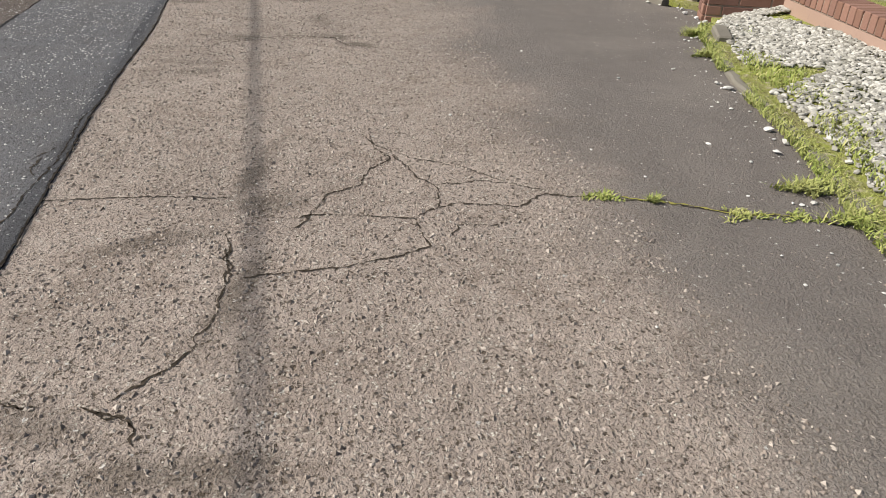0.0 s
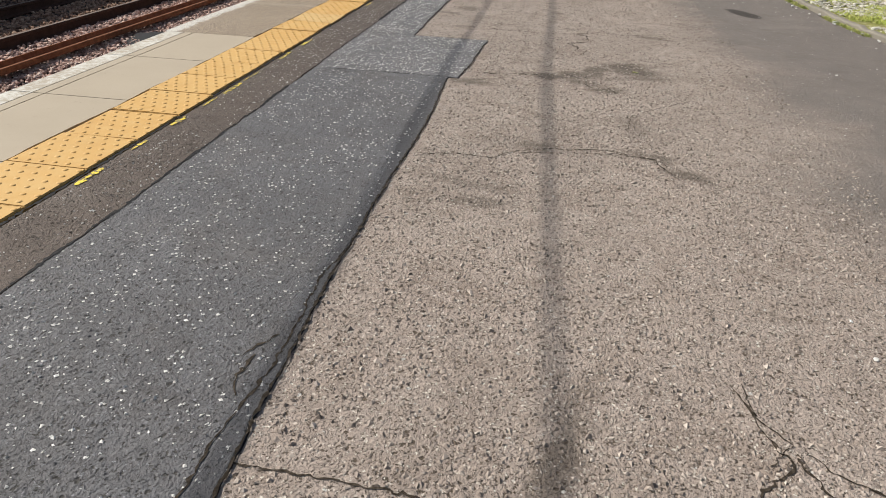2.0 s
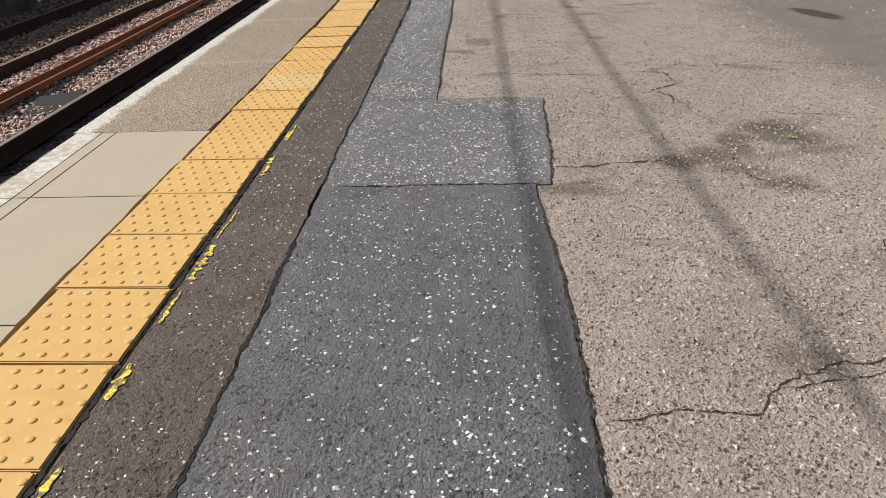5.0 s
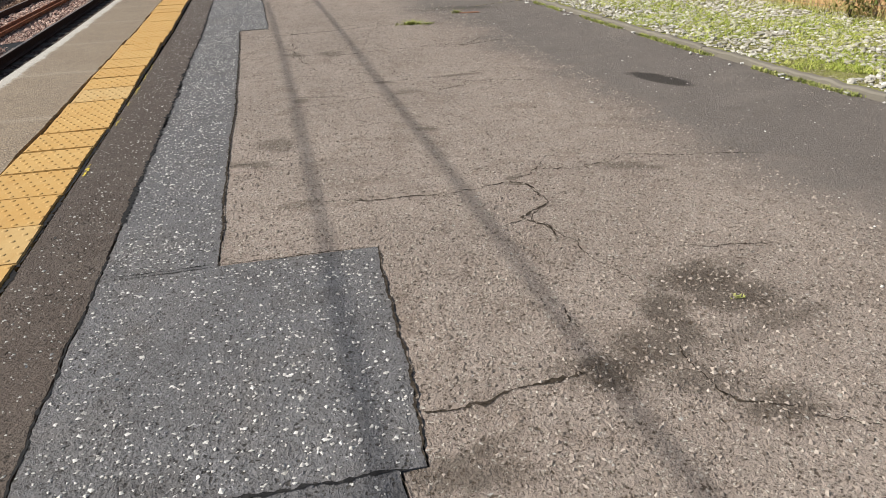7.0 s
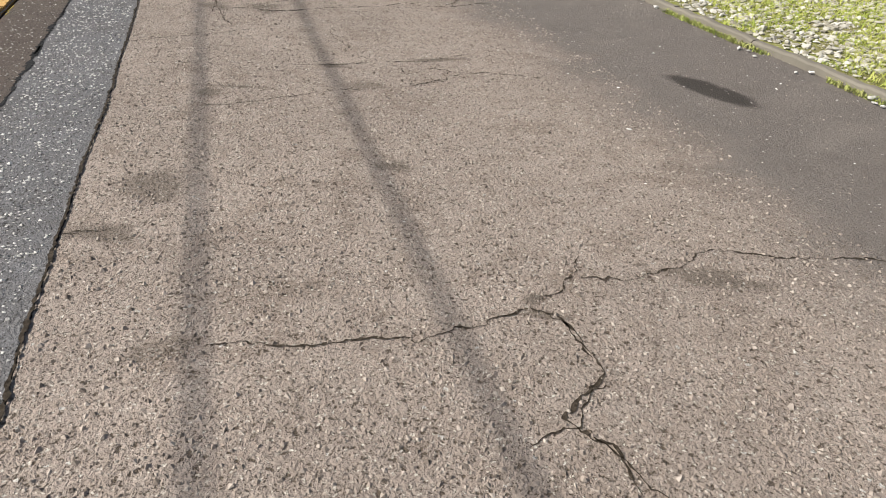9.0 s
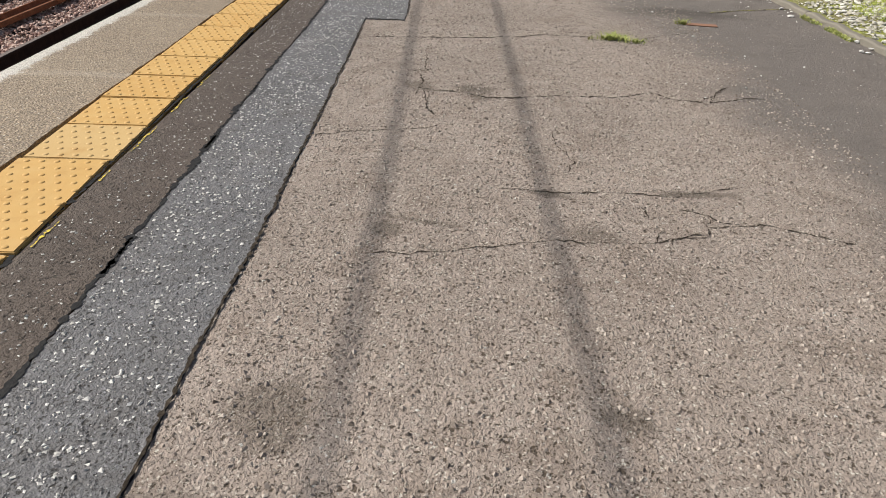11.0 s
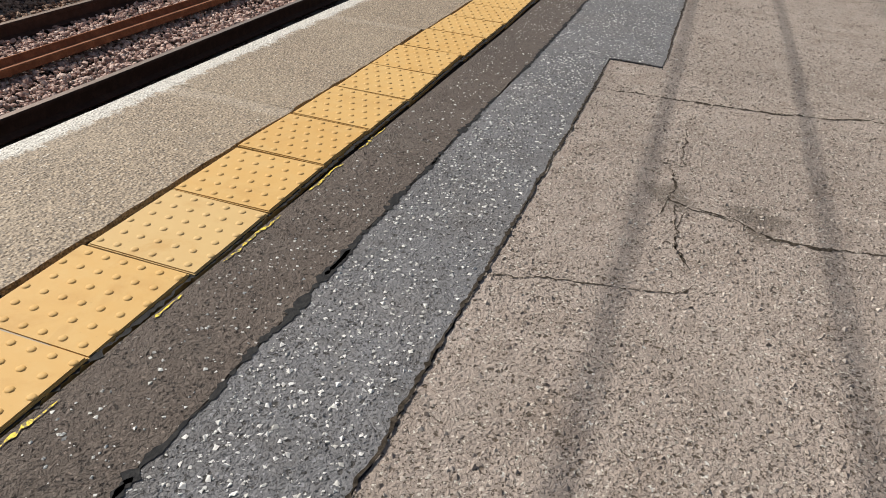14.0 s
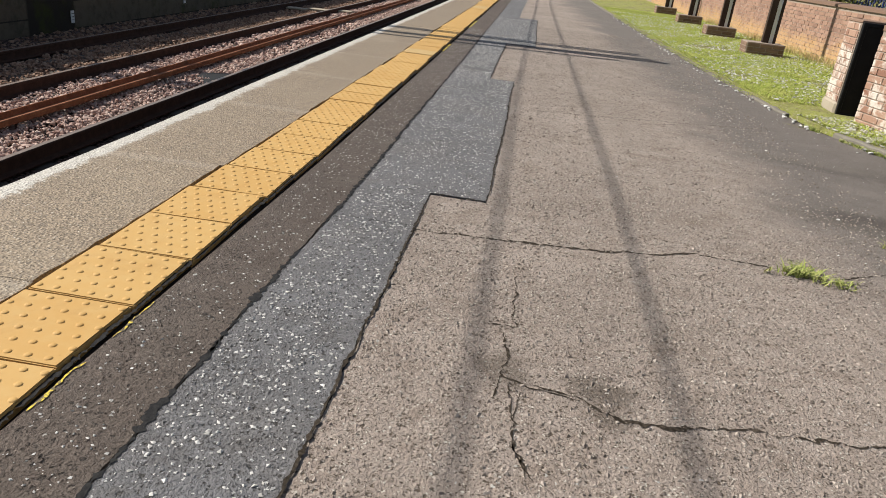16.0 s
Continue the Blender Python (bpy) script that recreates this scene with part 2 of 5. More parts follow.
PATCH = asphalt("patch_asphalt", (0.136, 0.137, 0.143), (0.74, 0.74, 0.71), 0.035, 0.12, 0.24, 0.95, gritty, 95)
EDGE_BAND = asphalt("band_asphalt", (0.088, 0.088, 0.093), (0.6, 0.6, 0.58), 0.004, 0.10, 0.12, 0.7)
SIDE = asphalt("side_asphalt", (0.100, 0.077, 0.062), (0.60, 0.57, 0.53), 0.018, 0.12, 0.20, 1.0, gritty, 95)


def make_dirt(name, a, b, rough=0.95):
    k = Mat(name, rough, spec=0.1)
    n = k.noise(70, 5, 0.7)
    return k.done(k.mix(k.step(n, 0.35, 0.7), a, b), k.bump(n, 0.6, 0.006))


TAR_AND_SHADE = make_dirt("tar_and_shade", (0.012, 0.012, 0.013), (0.030, 0.029, 0.028), 0.7)
CRACK = make_dirt("crack_dirt", (0.018, 0.014, 0.010), (0.075, 0.060, 0.046))
BEDDING = make_dirt("bedding", (0.018, 0.015, 0.013), (0.045, 0.038, 0.03))
SOIL = make_dirt("soil", (0.07, 0.055, 0.035), (0.17, 0.145, 0.10))


def make_tile():
    k = Mat("tactile_yellow", 0.72, spec=0.35)
    one = k.random()
    col = k.mix(one, (0.44, 0.258, 0.075), (0.465, 0.288, 0.094))
    col = k.mix(k.step(one, 0.9, 0.94), col, (0.44, 0.31, 0.14))
    dust = k.noise(11, 5, 0.65)
    col = k.mix(k.math("MULTIPLY", k.step(dust, 0.35, 0.8), 0.45), col, (0.48, 0.34, 0.145))
    col = k.mix(k.math("MULTIPLY", k.step(k.noise(5.5, 5, 0.7, warp=0.5), 0.48, 0.72), 0.55), col, (0.37, 0.205, 0.055))
    col = k.mix(k.math("MULTIPLY", k.step(k.noise(45, 4, 0.7), 0.63, 0.75), 0.45), col, (0.26, 0.16, 0.055))
    return k.done(col, k.bump(k.noise(300, 3), 0.25, 0.002))


TILE = make_tile()


def make_coping():
    k = Mat("coping_concrete", 0.72, spec=0.5)
    d, r, g = k.cells(150)
    d2, r2, g2 = k.cells(70)
    col = k.mix(r, (0.085, 0.06, 0.038), (0.345, 0.27, 0.185))
    col = k.mix(k.math("MULTIPLY", k.step(r2, 0.78, 0.84), k.step(d2, 0.4, 0.2)), col, k.mix(g2, (0.12, 0.085, 0.06), (0.55, 0.50, 0.42)))
    col = k.mix(k.math("MULTIPLY", k.step(k.noise(1.7, 5, 0.65, warp=0.3), 0.4, 0.7), 0.3), col, (0.29, 0.235, 0.165))
    col = k.mix(k.math("MULTIPLY", k.step(k.noise(5, 5, 0.7), 0.55, 0.75), 0.3), col, (0.17, 0.145, 0.11))
    seam = k.math("ABSOLUTE", k.math("SUBTRACT", k.math("FRACT", k.math("DIVIDE", k.math("ADD", k.math("SUBTRACT", k.axis(1), 8.5), k.math("MULTIPLY", k.noise(2, 3), 0.12)), 1.55)), 0.5))
    col = k.mix(k.math("MULTIPLY", k.step(seam, 0.455, 0.49), 0.2), col, (0.44, 0.39, 0.32))
    d3, r3, g3 = k.cells(95)
    col = k.mix(k.math("MULTIPLY", k.step(r3, 0.8, 0.84), k.step(d3, 0.55, 0.3)), col, (0.09, 0.07, 0.05))
    out = k.math("ADD", k.axis(0), k.math("MULTIPLY", k.math("MAXIMUM", k.math("SUBTRACT", k.axis(1), 15.0), 0.0), 0.016))
    wear = k.math("MULTIPLY", k.math("SUBTRACT", k.noise(22, 6, 0.8), 0.5), 0.22)
    wear = k.math("ADD", wear, k.math("MULTIPLY", k.math("SUBTRACT", k.noise(2.5, 3), 0.5), 0.12))
    col = k.mix(k.math("MULTIPLY", k.step(k.math("ADD", out, wear), -3.135, -3.185), 0.85), col, k.mix(r, (0.36, 0.345, 0.31), (0.62, 0.60, 0.55)))
    return k.done(col, k.bump(k.math("ADD", k.step(d2, 0.6, 0.1), r), 0.8, 0.004))


def make_smooth_concrete(name, a, b):
    k = Mat(name, 0.85)
    col = k.mix(k.noise(2.5, 5, 0.65), a, b)
    col = k.mix(k.math("MULTIPLY", k.noise(190, 3, 0.7), 0.4), col, tuple(c * 0.7 for c in a))
    col = k.mix(k.math("MULTIPLY", k.step(k.noise(14, 5, 0.7), 0.6, 0.75), 0.35), col, tuple(c * 0.45 for c in a))
    return k.done(col, k.bump(k.noise(160, 4), 0.3, 0.003))


COPING = make_coping()
SMOOTH = make_smooth_concrete("smooth_concrete", (0.30, 0.255, 0.192), (0.37, 0.32, 0.245))
KERB = make_smooth_concrete("kerb_concrete", (0.11, 0.10, 0.082), (0.25, 0.23, 0.19))
SLEEPER = make_smooth_concrete("sleeper_concrete", (0.060, 0.050, 0.042), (0.125, 0.105, 0.088))


def make_white_line():
    k = Mat("worn_white_paint", 0.75)
    wear = k.math("ADD", k.noise(26, 6, 0.75), k.math("MULTIPLY", k.noise(4, 4), 0.5))
    col = k.mix(k.step(wear, 0.62, 0.86), (0.48, 0.47, 0.43), (0.30, 0.265, 0.21))
    return k.done(col, k.bump(k.noise(120, 4), 0.4, 0.003))


WHITE = make_white_line()


def make_yellow_paint():
    k = Mat("old_yellow_paint", 0.7)
    return k.done(k.mix(k.step(k.noise(60, 4, 0.7), 0.46, 0.56), (0.68, 0.52, 0.05), (0.13, 0.105, 0.06)), k.bump(k.noise(150), 0.3, 0.002))


YELLOW = make_yellow_paint()


def make_rust(name, a, b, c, rough=0.8):
    k = Mat(name, rough, 0.0, 0.15)
    n = k.noise(9, 6, 0.7)
    col = k.mix(k.step(n, 0.35, 0.7), a, b)
    col = k.mix(k.math("MULTIPLY", k.step(k.noise(60, 4, 0.7), 0.5, 0.7), 0.6), col, c)
    return k.done(col, k.bump(k.noise(80, 5), 0.4, 0.002))


RUST = make_rust("rust_orange", (0.19, 0.072, 0.034), (0.30, 0.125, 0.06), (0.10, 0.042, 0.025))
RAIL = make_rust("rail_brown", (0.045, 0.024, 0.017), (0.075, 0.04, 0.028), (0.03, 0.018, 0.013))
DARK_STEEL = make_rust("dark_painted_steel", (0.040, 0.026, 0.020), (0.060, 0.038, 0.029), (0.028, 0.02, 0.017), 0.55)
BLACK = make_rust("black_paint", (0.006, 0.006, 0.007), (0.010, 0.010, 0.011), (0.016, 0.015, 0.014), 0.5)
DARK_SHEET = make_rust("dark_sheet", (0.012, 0.012, 0.012), (0.02, 0.02, 0.02), (0.03, 0.028, 0.026), 0.6)


def make_running_top():
    k = Mat("rail_head", 0.42, 0.6)
    return k.done(k.mix(k.noise(30, 4), (0.20, 0.15, 0.12), (0.30, 0.24, 0.20)), k.bump(k.noise(200), 0.1, 0.001))


HEAD = make_running_top()


def make_stone(name, tones):
    k = Mat(name, 0.9, spec=0.2)
    i = k.island()
    col = k.mix(k.step(i, 0.0, 0.5), tones[0], tones[1])
    col = k.mix(k.step(i, 0.5, 1.0), col, tones[2])
    col = k.mix(k.math("MULTIPLY", k.noise(70, 4, 0.7), 0.5), col, tuple(c * 0.5 for c in tones[0]))
    return k.done(col, k.bump(k.noise(110, 4), 0.5, 0.004))


GRIT = make_stone("asphalt_grit", ((0.17, 0.14, 0.118), (0.33, 0.28, 0.24), (0.52, 0.46, 0.40)))
WHITE_CHIP = make_stone("white_chipping", ((0.42, 0.41, 0.38), (0.62, 0.61, 0.58), (0.78, 0.77, 0.74)))
BALLAST = make_stone("ballast_stone", ((0.29, 0.185, 0.155), (0.53, 0.37, 0.31), (0.72, 0.58, 0.50)))
BALLAST_FAR = make_stone("ballast_stone_old", ((0.19, 0.115, 0.08), (0.34, 0.22, 0.155), (0.46, 0.33, 0.24)))
GRAVEL = make_stone("gravel_stone", ((0.22, 0.21, 0.18), (0.40, 0.385, 0.345), (0.62, 0.60, 0.55)))
LIMESTONE = make_stone("limestone_chip", ((0.30, 0.28, 0.22), (0.50, 0.48, 0.42), (0.72, 0.70, 0.64)))


def make_ballast_bed():
    k = Mat("ballast_bed", 0.95, spec=0.1)
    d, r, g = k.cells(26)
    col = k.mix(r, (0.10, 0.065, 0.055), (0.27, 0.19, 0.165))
    # crevice shade between the drawn stones is put into the colour
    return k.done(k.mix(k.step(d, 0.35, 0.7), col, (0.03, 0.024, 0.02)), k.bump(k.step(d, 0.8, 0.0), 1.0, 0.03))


BED = make_ballast_bed()


def make_brick(name, a, b, c, lichen):
    k = Mat(name, 0.88, spec=0.2)
    one = k.island()
    obj = k.random()
    pick = k.math("FRACT", k.math("ADD", one, k.math("MULTIPLY", obj, 7.31)))
    col = k.mix(k.step(pick, 0.0, 0.6), a, b)
    col = k.mix(k.step(pick, 0.6, 1.0), col, c)
    col = k.mix(k.math("MULTIPLY", k.noise(55, 5, 0.7), 0.5), col, tuple(v * 0.55 for v in a))
    if lichen == "white":
        col = k.mix(k.math("MULTIPLY", k.step(k.noise(3.2, 6, 0.75, warp=0.5), 0.44, 0.58), 0.85), col, (0.60, 0.56, 0.50))
    elif lichen:
        z = k.math("ADD", k.axis(2), k.math("MULTIPLY", k.math("SUBTRACT", k.noise(2.2, 5, 0.7), 0.5), 1.1))
        col = k.mix(k.math("MULTIPLY", k.step(z, 0.55, 0.1), 0.6), col, k.mix(k.noise(8, 4), (0.46, 0.25, 0.09), (0.58, 0.42, 0.20)))
        col = k.mix(k.math("MULTIPLY", k.step(k.noise(5, 5, 0.75, warp=0.6), 0.6, 0.7), 0.55), col, (0.52, 0.46, 0.40))
    return k.done(col, k.bump(k.noise(130, 4), 0.45, 0.004))


BRICK = make_brick("red_brick", (0.20, 0.110, 0.08), (0.29, 0.165, 0.125), (0.17, 0.095, 0.078), False)
BRICK_OLD = make_brick("weathered_brick", (0.30, 0.185, 0.135), (0.37, 0.235, 0.175), (0.24, 0.15, 0.115), True)
BRICK_DARK = make_brick("dark_brick", (0.20, 0.13, 0.095), (0.27, 0.18, 0.13), (0.16, 0.10, 0.075), False)
PALE_BRICK = make_brick("limewashed_brick", (0.30, 0.17, 0.12), (0.40, 0.26, 0.19), (0.25, 0.13, 0.09), "white")
MORTAR = make_smooth_concrete("mortar", (0.24, 0.185, 0.145), (0.37, 0.31, 0.255))
RENDER = make_smooth_concrete("cement_render", (0.27, 0.22, 0.15), (0.42, 0.38, 0.32))
BAND = make_smooth_concrete("pink_plinth", (0.30, 0.20, 0.155), (0.38, 0.27, 0.215))


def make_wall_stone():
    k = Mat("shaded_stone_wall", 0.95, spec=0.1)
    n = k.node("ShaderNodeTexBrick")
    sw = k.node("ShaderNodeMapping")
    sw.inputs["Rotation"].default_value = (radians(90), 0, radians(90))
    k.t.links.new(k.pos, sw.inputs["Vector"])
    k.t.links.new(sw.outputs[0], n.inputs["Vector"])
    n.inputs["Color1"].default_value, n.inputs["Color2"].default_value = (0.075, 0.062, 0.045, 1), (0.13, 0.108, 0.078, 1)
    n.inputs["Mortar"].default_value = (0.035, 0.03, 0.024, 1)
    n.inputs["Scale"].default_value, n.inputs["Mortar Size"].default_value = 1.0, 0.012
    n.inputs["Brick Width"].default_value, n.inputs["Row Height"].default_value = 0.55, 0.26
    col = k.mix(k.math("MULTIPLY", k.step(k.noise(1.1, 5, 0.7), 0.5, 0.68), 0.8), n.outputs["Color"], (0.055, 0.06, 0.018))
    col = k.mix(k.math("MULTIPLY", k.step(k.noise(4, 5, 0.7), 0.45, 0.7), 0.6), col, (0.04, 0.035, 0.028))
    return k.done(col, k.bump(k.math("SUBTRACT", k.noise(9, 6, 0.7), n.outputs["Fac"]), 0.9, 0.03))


STONE_WALL = make_wall_stone()


def make_leaf(name, a, b, c):
    k = Mat(name, 0.7, spec=0.25)
    i = k.island()
    col = k.mix(k.step(i, 0.0, 0.55), a, b)
    col = k.mix(k.step(i, 0.6, 1.0), col, c)
    patch = k.noise(1.6, 4, 0.6)
    col = k.mix(k.math("MULTIPLY", k.step(patch, 0.45, 0.7), 0.6), col, c)
    k.b.inputs["Transmission Weight"].default_value = 0.0
    return k.done(col)


GRASS = make_leaf("grass_blade", (0.24, 0.31, 0.045), (0.36, 0.42, 0.08), (0.47, 0.46, 0.16))
STRAW = make_leaf("straw_blade", (0.40, 0.34, 0.15), (0.48, 0.41, 0.19), (0.34, 0.34, 0.12))
WEED = make_leaf("weed_leaf", (0.19, 0.24, 0.05), (0.30, 0.34, 0.09), (0.42, 0.40, 0.17))
MOSS = make_leaf("moss", (0.16, 0.17, 0.03), (0.24, 0.23, 0.045), (0.22, 0.18, 0.08))
SHRUB = make_leaf("shrub_leaf", (0.09, 0.12, 0.025), (0.17, 0.17, 0.05), (0.30, 0.25, 0.11))


def make_verge():
    k = Mat("verge_ground", 0.95, spec=0.1)
    n = k.noise(2.0, 6, 0.7, warp=0.4)
    col = k.mix(k.step(n, 0.35, 0.65), (0.20, 0.185, 0.085), (0.25, 0.28, 0.055))
    col = k.mix(k.step(k.noise(24, 5, 0.7), 0.5, 0.7), col, (0.40, 0.36, 0.26))
    col = k.mix(k.step(k.noise(60, 3, 0.7), 0.56, 0.66), col, (0.06, 0.055, 0.03))
    return k.done(col, k.bump(k.noise(40, 5, 0.7), 0.9, 0.02))


VERGE = make_verge()


def make_plain(name, colour, rough=0.5):
    k = Mat(name, rough)
    return k.done(k.mix(k.noise(20, 4), tuple(c * 0.85 for c in colour), colour))


PLATE = make_plain("white_plate", (0.72, 0.72, 0.70))
CABLE = make_plain("cable_black", (0.03, 0.03, 0.03))
FENCE_BLUE = make_plain("blue_steel", (0.035, 0.05, 0.16))
GALV = make_plain("galvanised_steel", (0.34, 0.35, 0.35))
TERRACOTTA = make_plain("broken_brick_red", (0.27, 0.145, 0.095), 0.9)


# ---- mesh helpers ----
def raw(name, verts, faces, material, smooth=False):
    """A mesh from arrays; faces all have the same number of corners."""
    verts, faces = np.asarray(verts, np.float32), np.asarray(faces, np.int32)
    me = bpy.data.meshes.new(name)
    me.vertices.add(len(verts))
    me.vertices.foreach_set("co", verts.ravel())
    n, c = faces.shape
    me.loops.add(n * c)
    me.loops.foreach_set("vertex_index", faces.ravel())
    me.polygons.add(n)
    me.polygons.foreach_set("loop_start", np.arange(0, n * c, c, dtype=np.int32))
    me.polygons.foreach_set("use_smooth", np.full(n, smooth))
    me.update(calc_edges=True)
    me.validate()
    me.materials.append(material)
    return me


def thing(name, label, category, group="", kind="", me=None):
    return tagged(new(name, me), label, category, group, kind)


def part(name, me, parent, label=""):
    """One mesh (data or bmesh result) as a part under its thing."""
    ob = new(name, me)
    ob.parent = parent
    return tagged(ob, label)


def box_mesh(name, sx, sy, sz, material, bevel=0.0, base=True):
    """A bevelled box, standing on its base or centred."""
    bm = bmesh.new()
    bmesh.ops.create_cube(bm, size=1)
    for v in bm.verts:
        v.co = Vector((v.co.x * sx, v.co.y * sy, v.co.z * sz + (sz / 2 if base else 0)))
    if bevel:
        bmesh.ops.bevel(bm, geom=bm.edges[:], offset=bevel, segments=1, affect="EDGES")
    me = bpy.data.meshes.new(name)
    bm.to_mesh(me)
    bm.free()
    me.materials.append(material)
    return me


def sweep(name, profile, path, material, closed=True, smooth=False):
    """A profile (x, z) carried along a list of (x, y, z) points; it stays upright and square to the path."""
    prof, pts = np.array(profile, float), np.array(path, float)
    d = np.gradient(pts[:, :2], axis=0)
    d /= np.linalg.norm(d, axis=1)[:, None]
    side = np.stack([d[:, 1], -d[:, 0], 0 * d[:, 0]], 1)
    verts = (pts[:, None] + side[:, None] * prof[None, :, :1] + np.array([0, 0, 1.0]) * prof[None, :, 1:]).reshape(-1, 3)
    n, m = len(pts), len(prof)
    faces = [(i * m + j, i * m + (j + 1) % m, (i + 1) * m + (j + 1) % m, (i + 1) * m + j) for i in range(n - 1) for j in range(m if closed else m - 1)]
    me = raw(name, verts, faces, material, smooth)
    if closed:
        bm = bmesh.new()
        bm.from_mesh(me)
        bm.verts.ensure_lookup_table()
        bm.faces.new([bm.verts[j] for j in range(m)])
        bm.faces.new([bm.verts[(n - 1) * m + j] for j in reversed(range(m))])
        bmesh.ops.recalc_face_normals(bm, faces=bm.faces)
        bm.to_mesh(me)
        bm.free()
    return me


def tube(name, pts, radius, material, sides=8):
    ring = [(radius * math.cos(2 * math.pi * k / sides), radius * math.sin(2 * math.pi * k / sides)) for k in range(sides)]
    return sweep(name, ring, pts, material, True, True)


rng = np.random.default_rng(7)
T = (1 + 5**0.5) / 2
ICO = np.array([(-1, T, 0), (1, T, 0), (-1, -T, 0), (1, -T, 0), (0, -1, T), (0, 1, T), (0, -1, -T), (0, 1, -T), (T, 0, -1), (T, 0, 1), (-T, 0, -1), (-T, 0, 1)]) / 1.9
ICO_FACES = np.array([(0, 11, 5), (0, 5, 1), (0, 1, 7), (0, 7, 10), (0, 10, 11), (1, 5, 9), (5, 11, 4), (11, 10, 2), (10, 7, 6), (7, 1, 8), (3, 9, 4), (3, 4, 2), (3, 2, 6), (3, 6, 8), (3, 8, 9), (4, 9, 5), (2, 4, 11), (6, 2, 10), (8, 6, 7), (9, 8, 1)])


def stones(name, xyz, size, flat, material):
    """Angular broken stones at the given places, joined in one mesh."""
    n = len(xyz)
    v = ICO[None] * rng.uniform(0.6, 1.25, (n, 12, 1)) * rng.uniform(0.55, 1.2, (n, 1, 3))
    tilt, spin = rng.uniform(-0.6, 0.6, n), rng.uniform(0, 6.28, n)
    c, s = np.cos(tilt), np.sin(tilt)
    v = np.stack([v[..., 0], v[..., 1] * c[:, None] - v[..., 2] * s[:, None], (v[..., 1] * s[:, None] + v[..., 2] * c[:, None]) * flat], -1)
    c, s = np.cos(spin), np.sin(spin)
    v = np.stack([v[..., 0] * c[:, None] - v[..., 1] * s[:, None], v[..., 0] * s[:, None] + v[..., 1] * c[:, None], v[..., 2]], -1)
    v = v * (np.asarray(size).reshape(-1, 1, 1) / 2) + np.asarray(xyz)[:, None]
    f = ICO_FACES[None] + 12 * np.arange(n)[:, None, None]
    return raw(name, v.reshape(-1, 3), f.reshape(-1, 3), material)


OCTA = np.array([(1, 0, 0), (0, 1, 0), (-1, 0, 0), (0, -1, 0), (0, 0, 1), (0, 0, -1)], float)
OCTA_FACES = np.array([(0, 1, 4), (1, 2, 4), (2, 3, 4), (3, 0, 4), (1, 0, 5), (2, 1, 5), (3, 2, 5), (0, 3, 5)])


def grit(name, xyz, size, flat, material):
    """Small angular chips half sunk in a surface, joined in one mesh."""
    n = len(xyz)
    v = OCTA[None] * rng.uniform(0.45, 1.15, (n, 6, 1)) + rng.normal(0, 0.16, (n, 6, 3))
    spin = rng.uniform(0, 6.28, n)
    c, s = np.cos(spin)[:, None], np.sin(spin)[:, None]
    v = np.stack([v[..., 0] * c - v[..., 1] * s, v[..., 0] * s + v[..., 1] * c, v[..., 2] * flat], -1)
    v = v * (np.asarray(size).reshape(-1, 1, 1) / 2) + np.asarray(xyz)[:, None]
    f = OCTA_FACES[None] + 6 * np.arange(n)[:, None, None]
    return raw(name, v.reshape(-1, 3), f.reshape(-1, 3), material)


def blades(name, xyz, height, width, lean, material):
    """Thin bent blades standing on the given places, joined in one mesh."""
    n = len(xyz)
    a = rng.uniform(0, 6.28, n)
    h = np.asarray(height) * rng.uniform(0.5, 1.25, n)
    w = np.asarray(width) * rng.uniform(0.7, 1.3, n)
    out = np.stack([np.cos(a), np.sin(a), 0 * a], 1)
    side = np.stack([-np.sin(a), np.cos(a), 0 * a], 1)
    up = np.array([0, 0, 1.0])
    l = lean * rng.uniform(0.2, 1.6, n)
    b = np.asarray(xyz)
    mid = b + up * (h * 0.6)[:, None] + out * (h * l * 0.35)[:, None]
    tip = b + up * h[:, None] + out * (h * l)[:, None]
    v = np.stack([b - side * w[:, None] / 2, b + side * w[:, None] / 2, mid - side * w[:, None] * 0.4, mid + side * w[:, None] * 0.4, tip], 1)
    f = np.array([(0, 1, 3), (0, 3, 2), (2, 3, 4)])[None] + 5 * np.arange(n)[:, None, None]
    return raw(name, v.reshape(-1, 3), f.reshape(-1, 3), material)


def wobble(seed, amount, scale=1.0):
    """A smooth uneven line: offset by length."""
    return lambda s: amount * (noise.noise((s * 1.3 * scale, seed * 3.7, 0)) + 0.55 * noise.noise((s * 5.1 * scale, seed * 9.1, 4)) + 0.35 * noise.noise((s * 19 * scale, seed * 1.7, 8)) + 0.3 * noise.noise((s * 61 * scale, seed * 2.3, 15)))


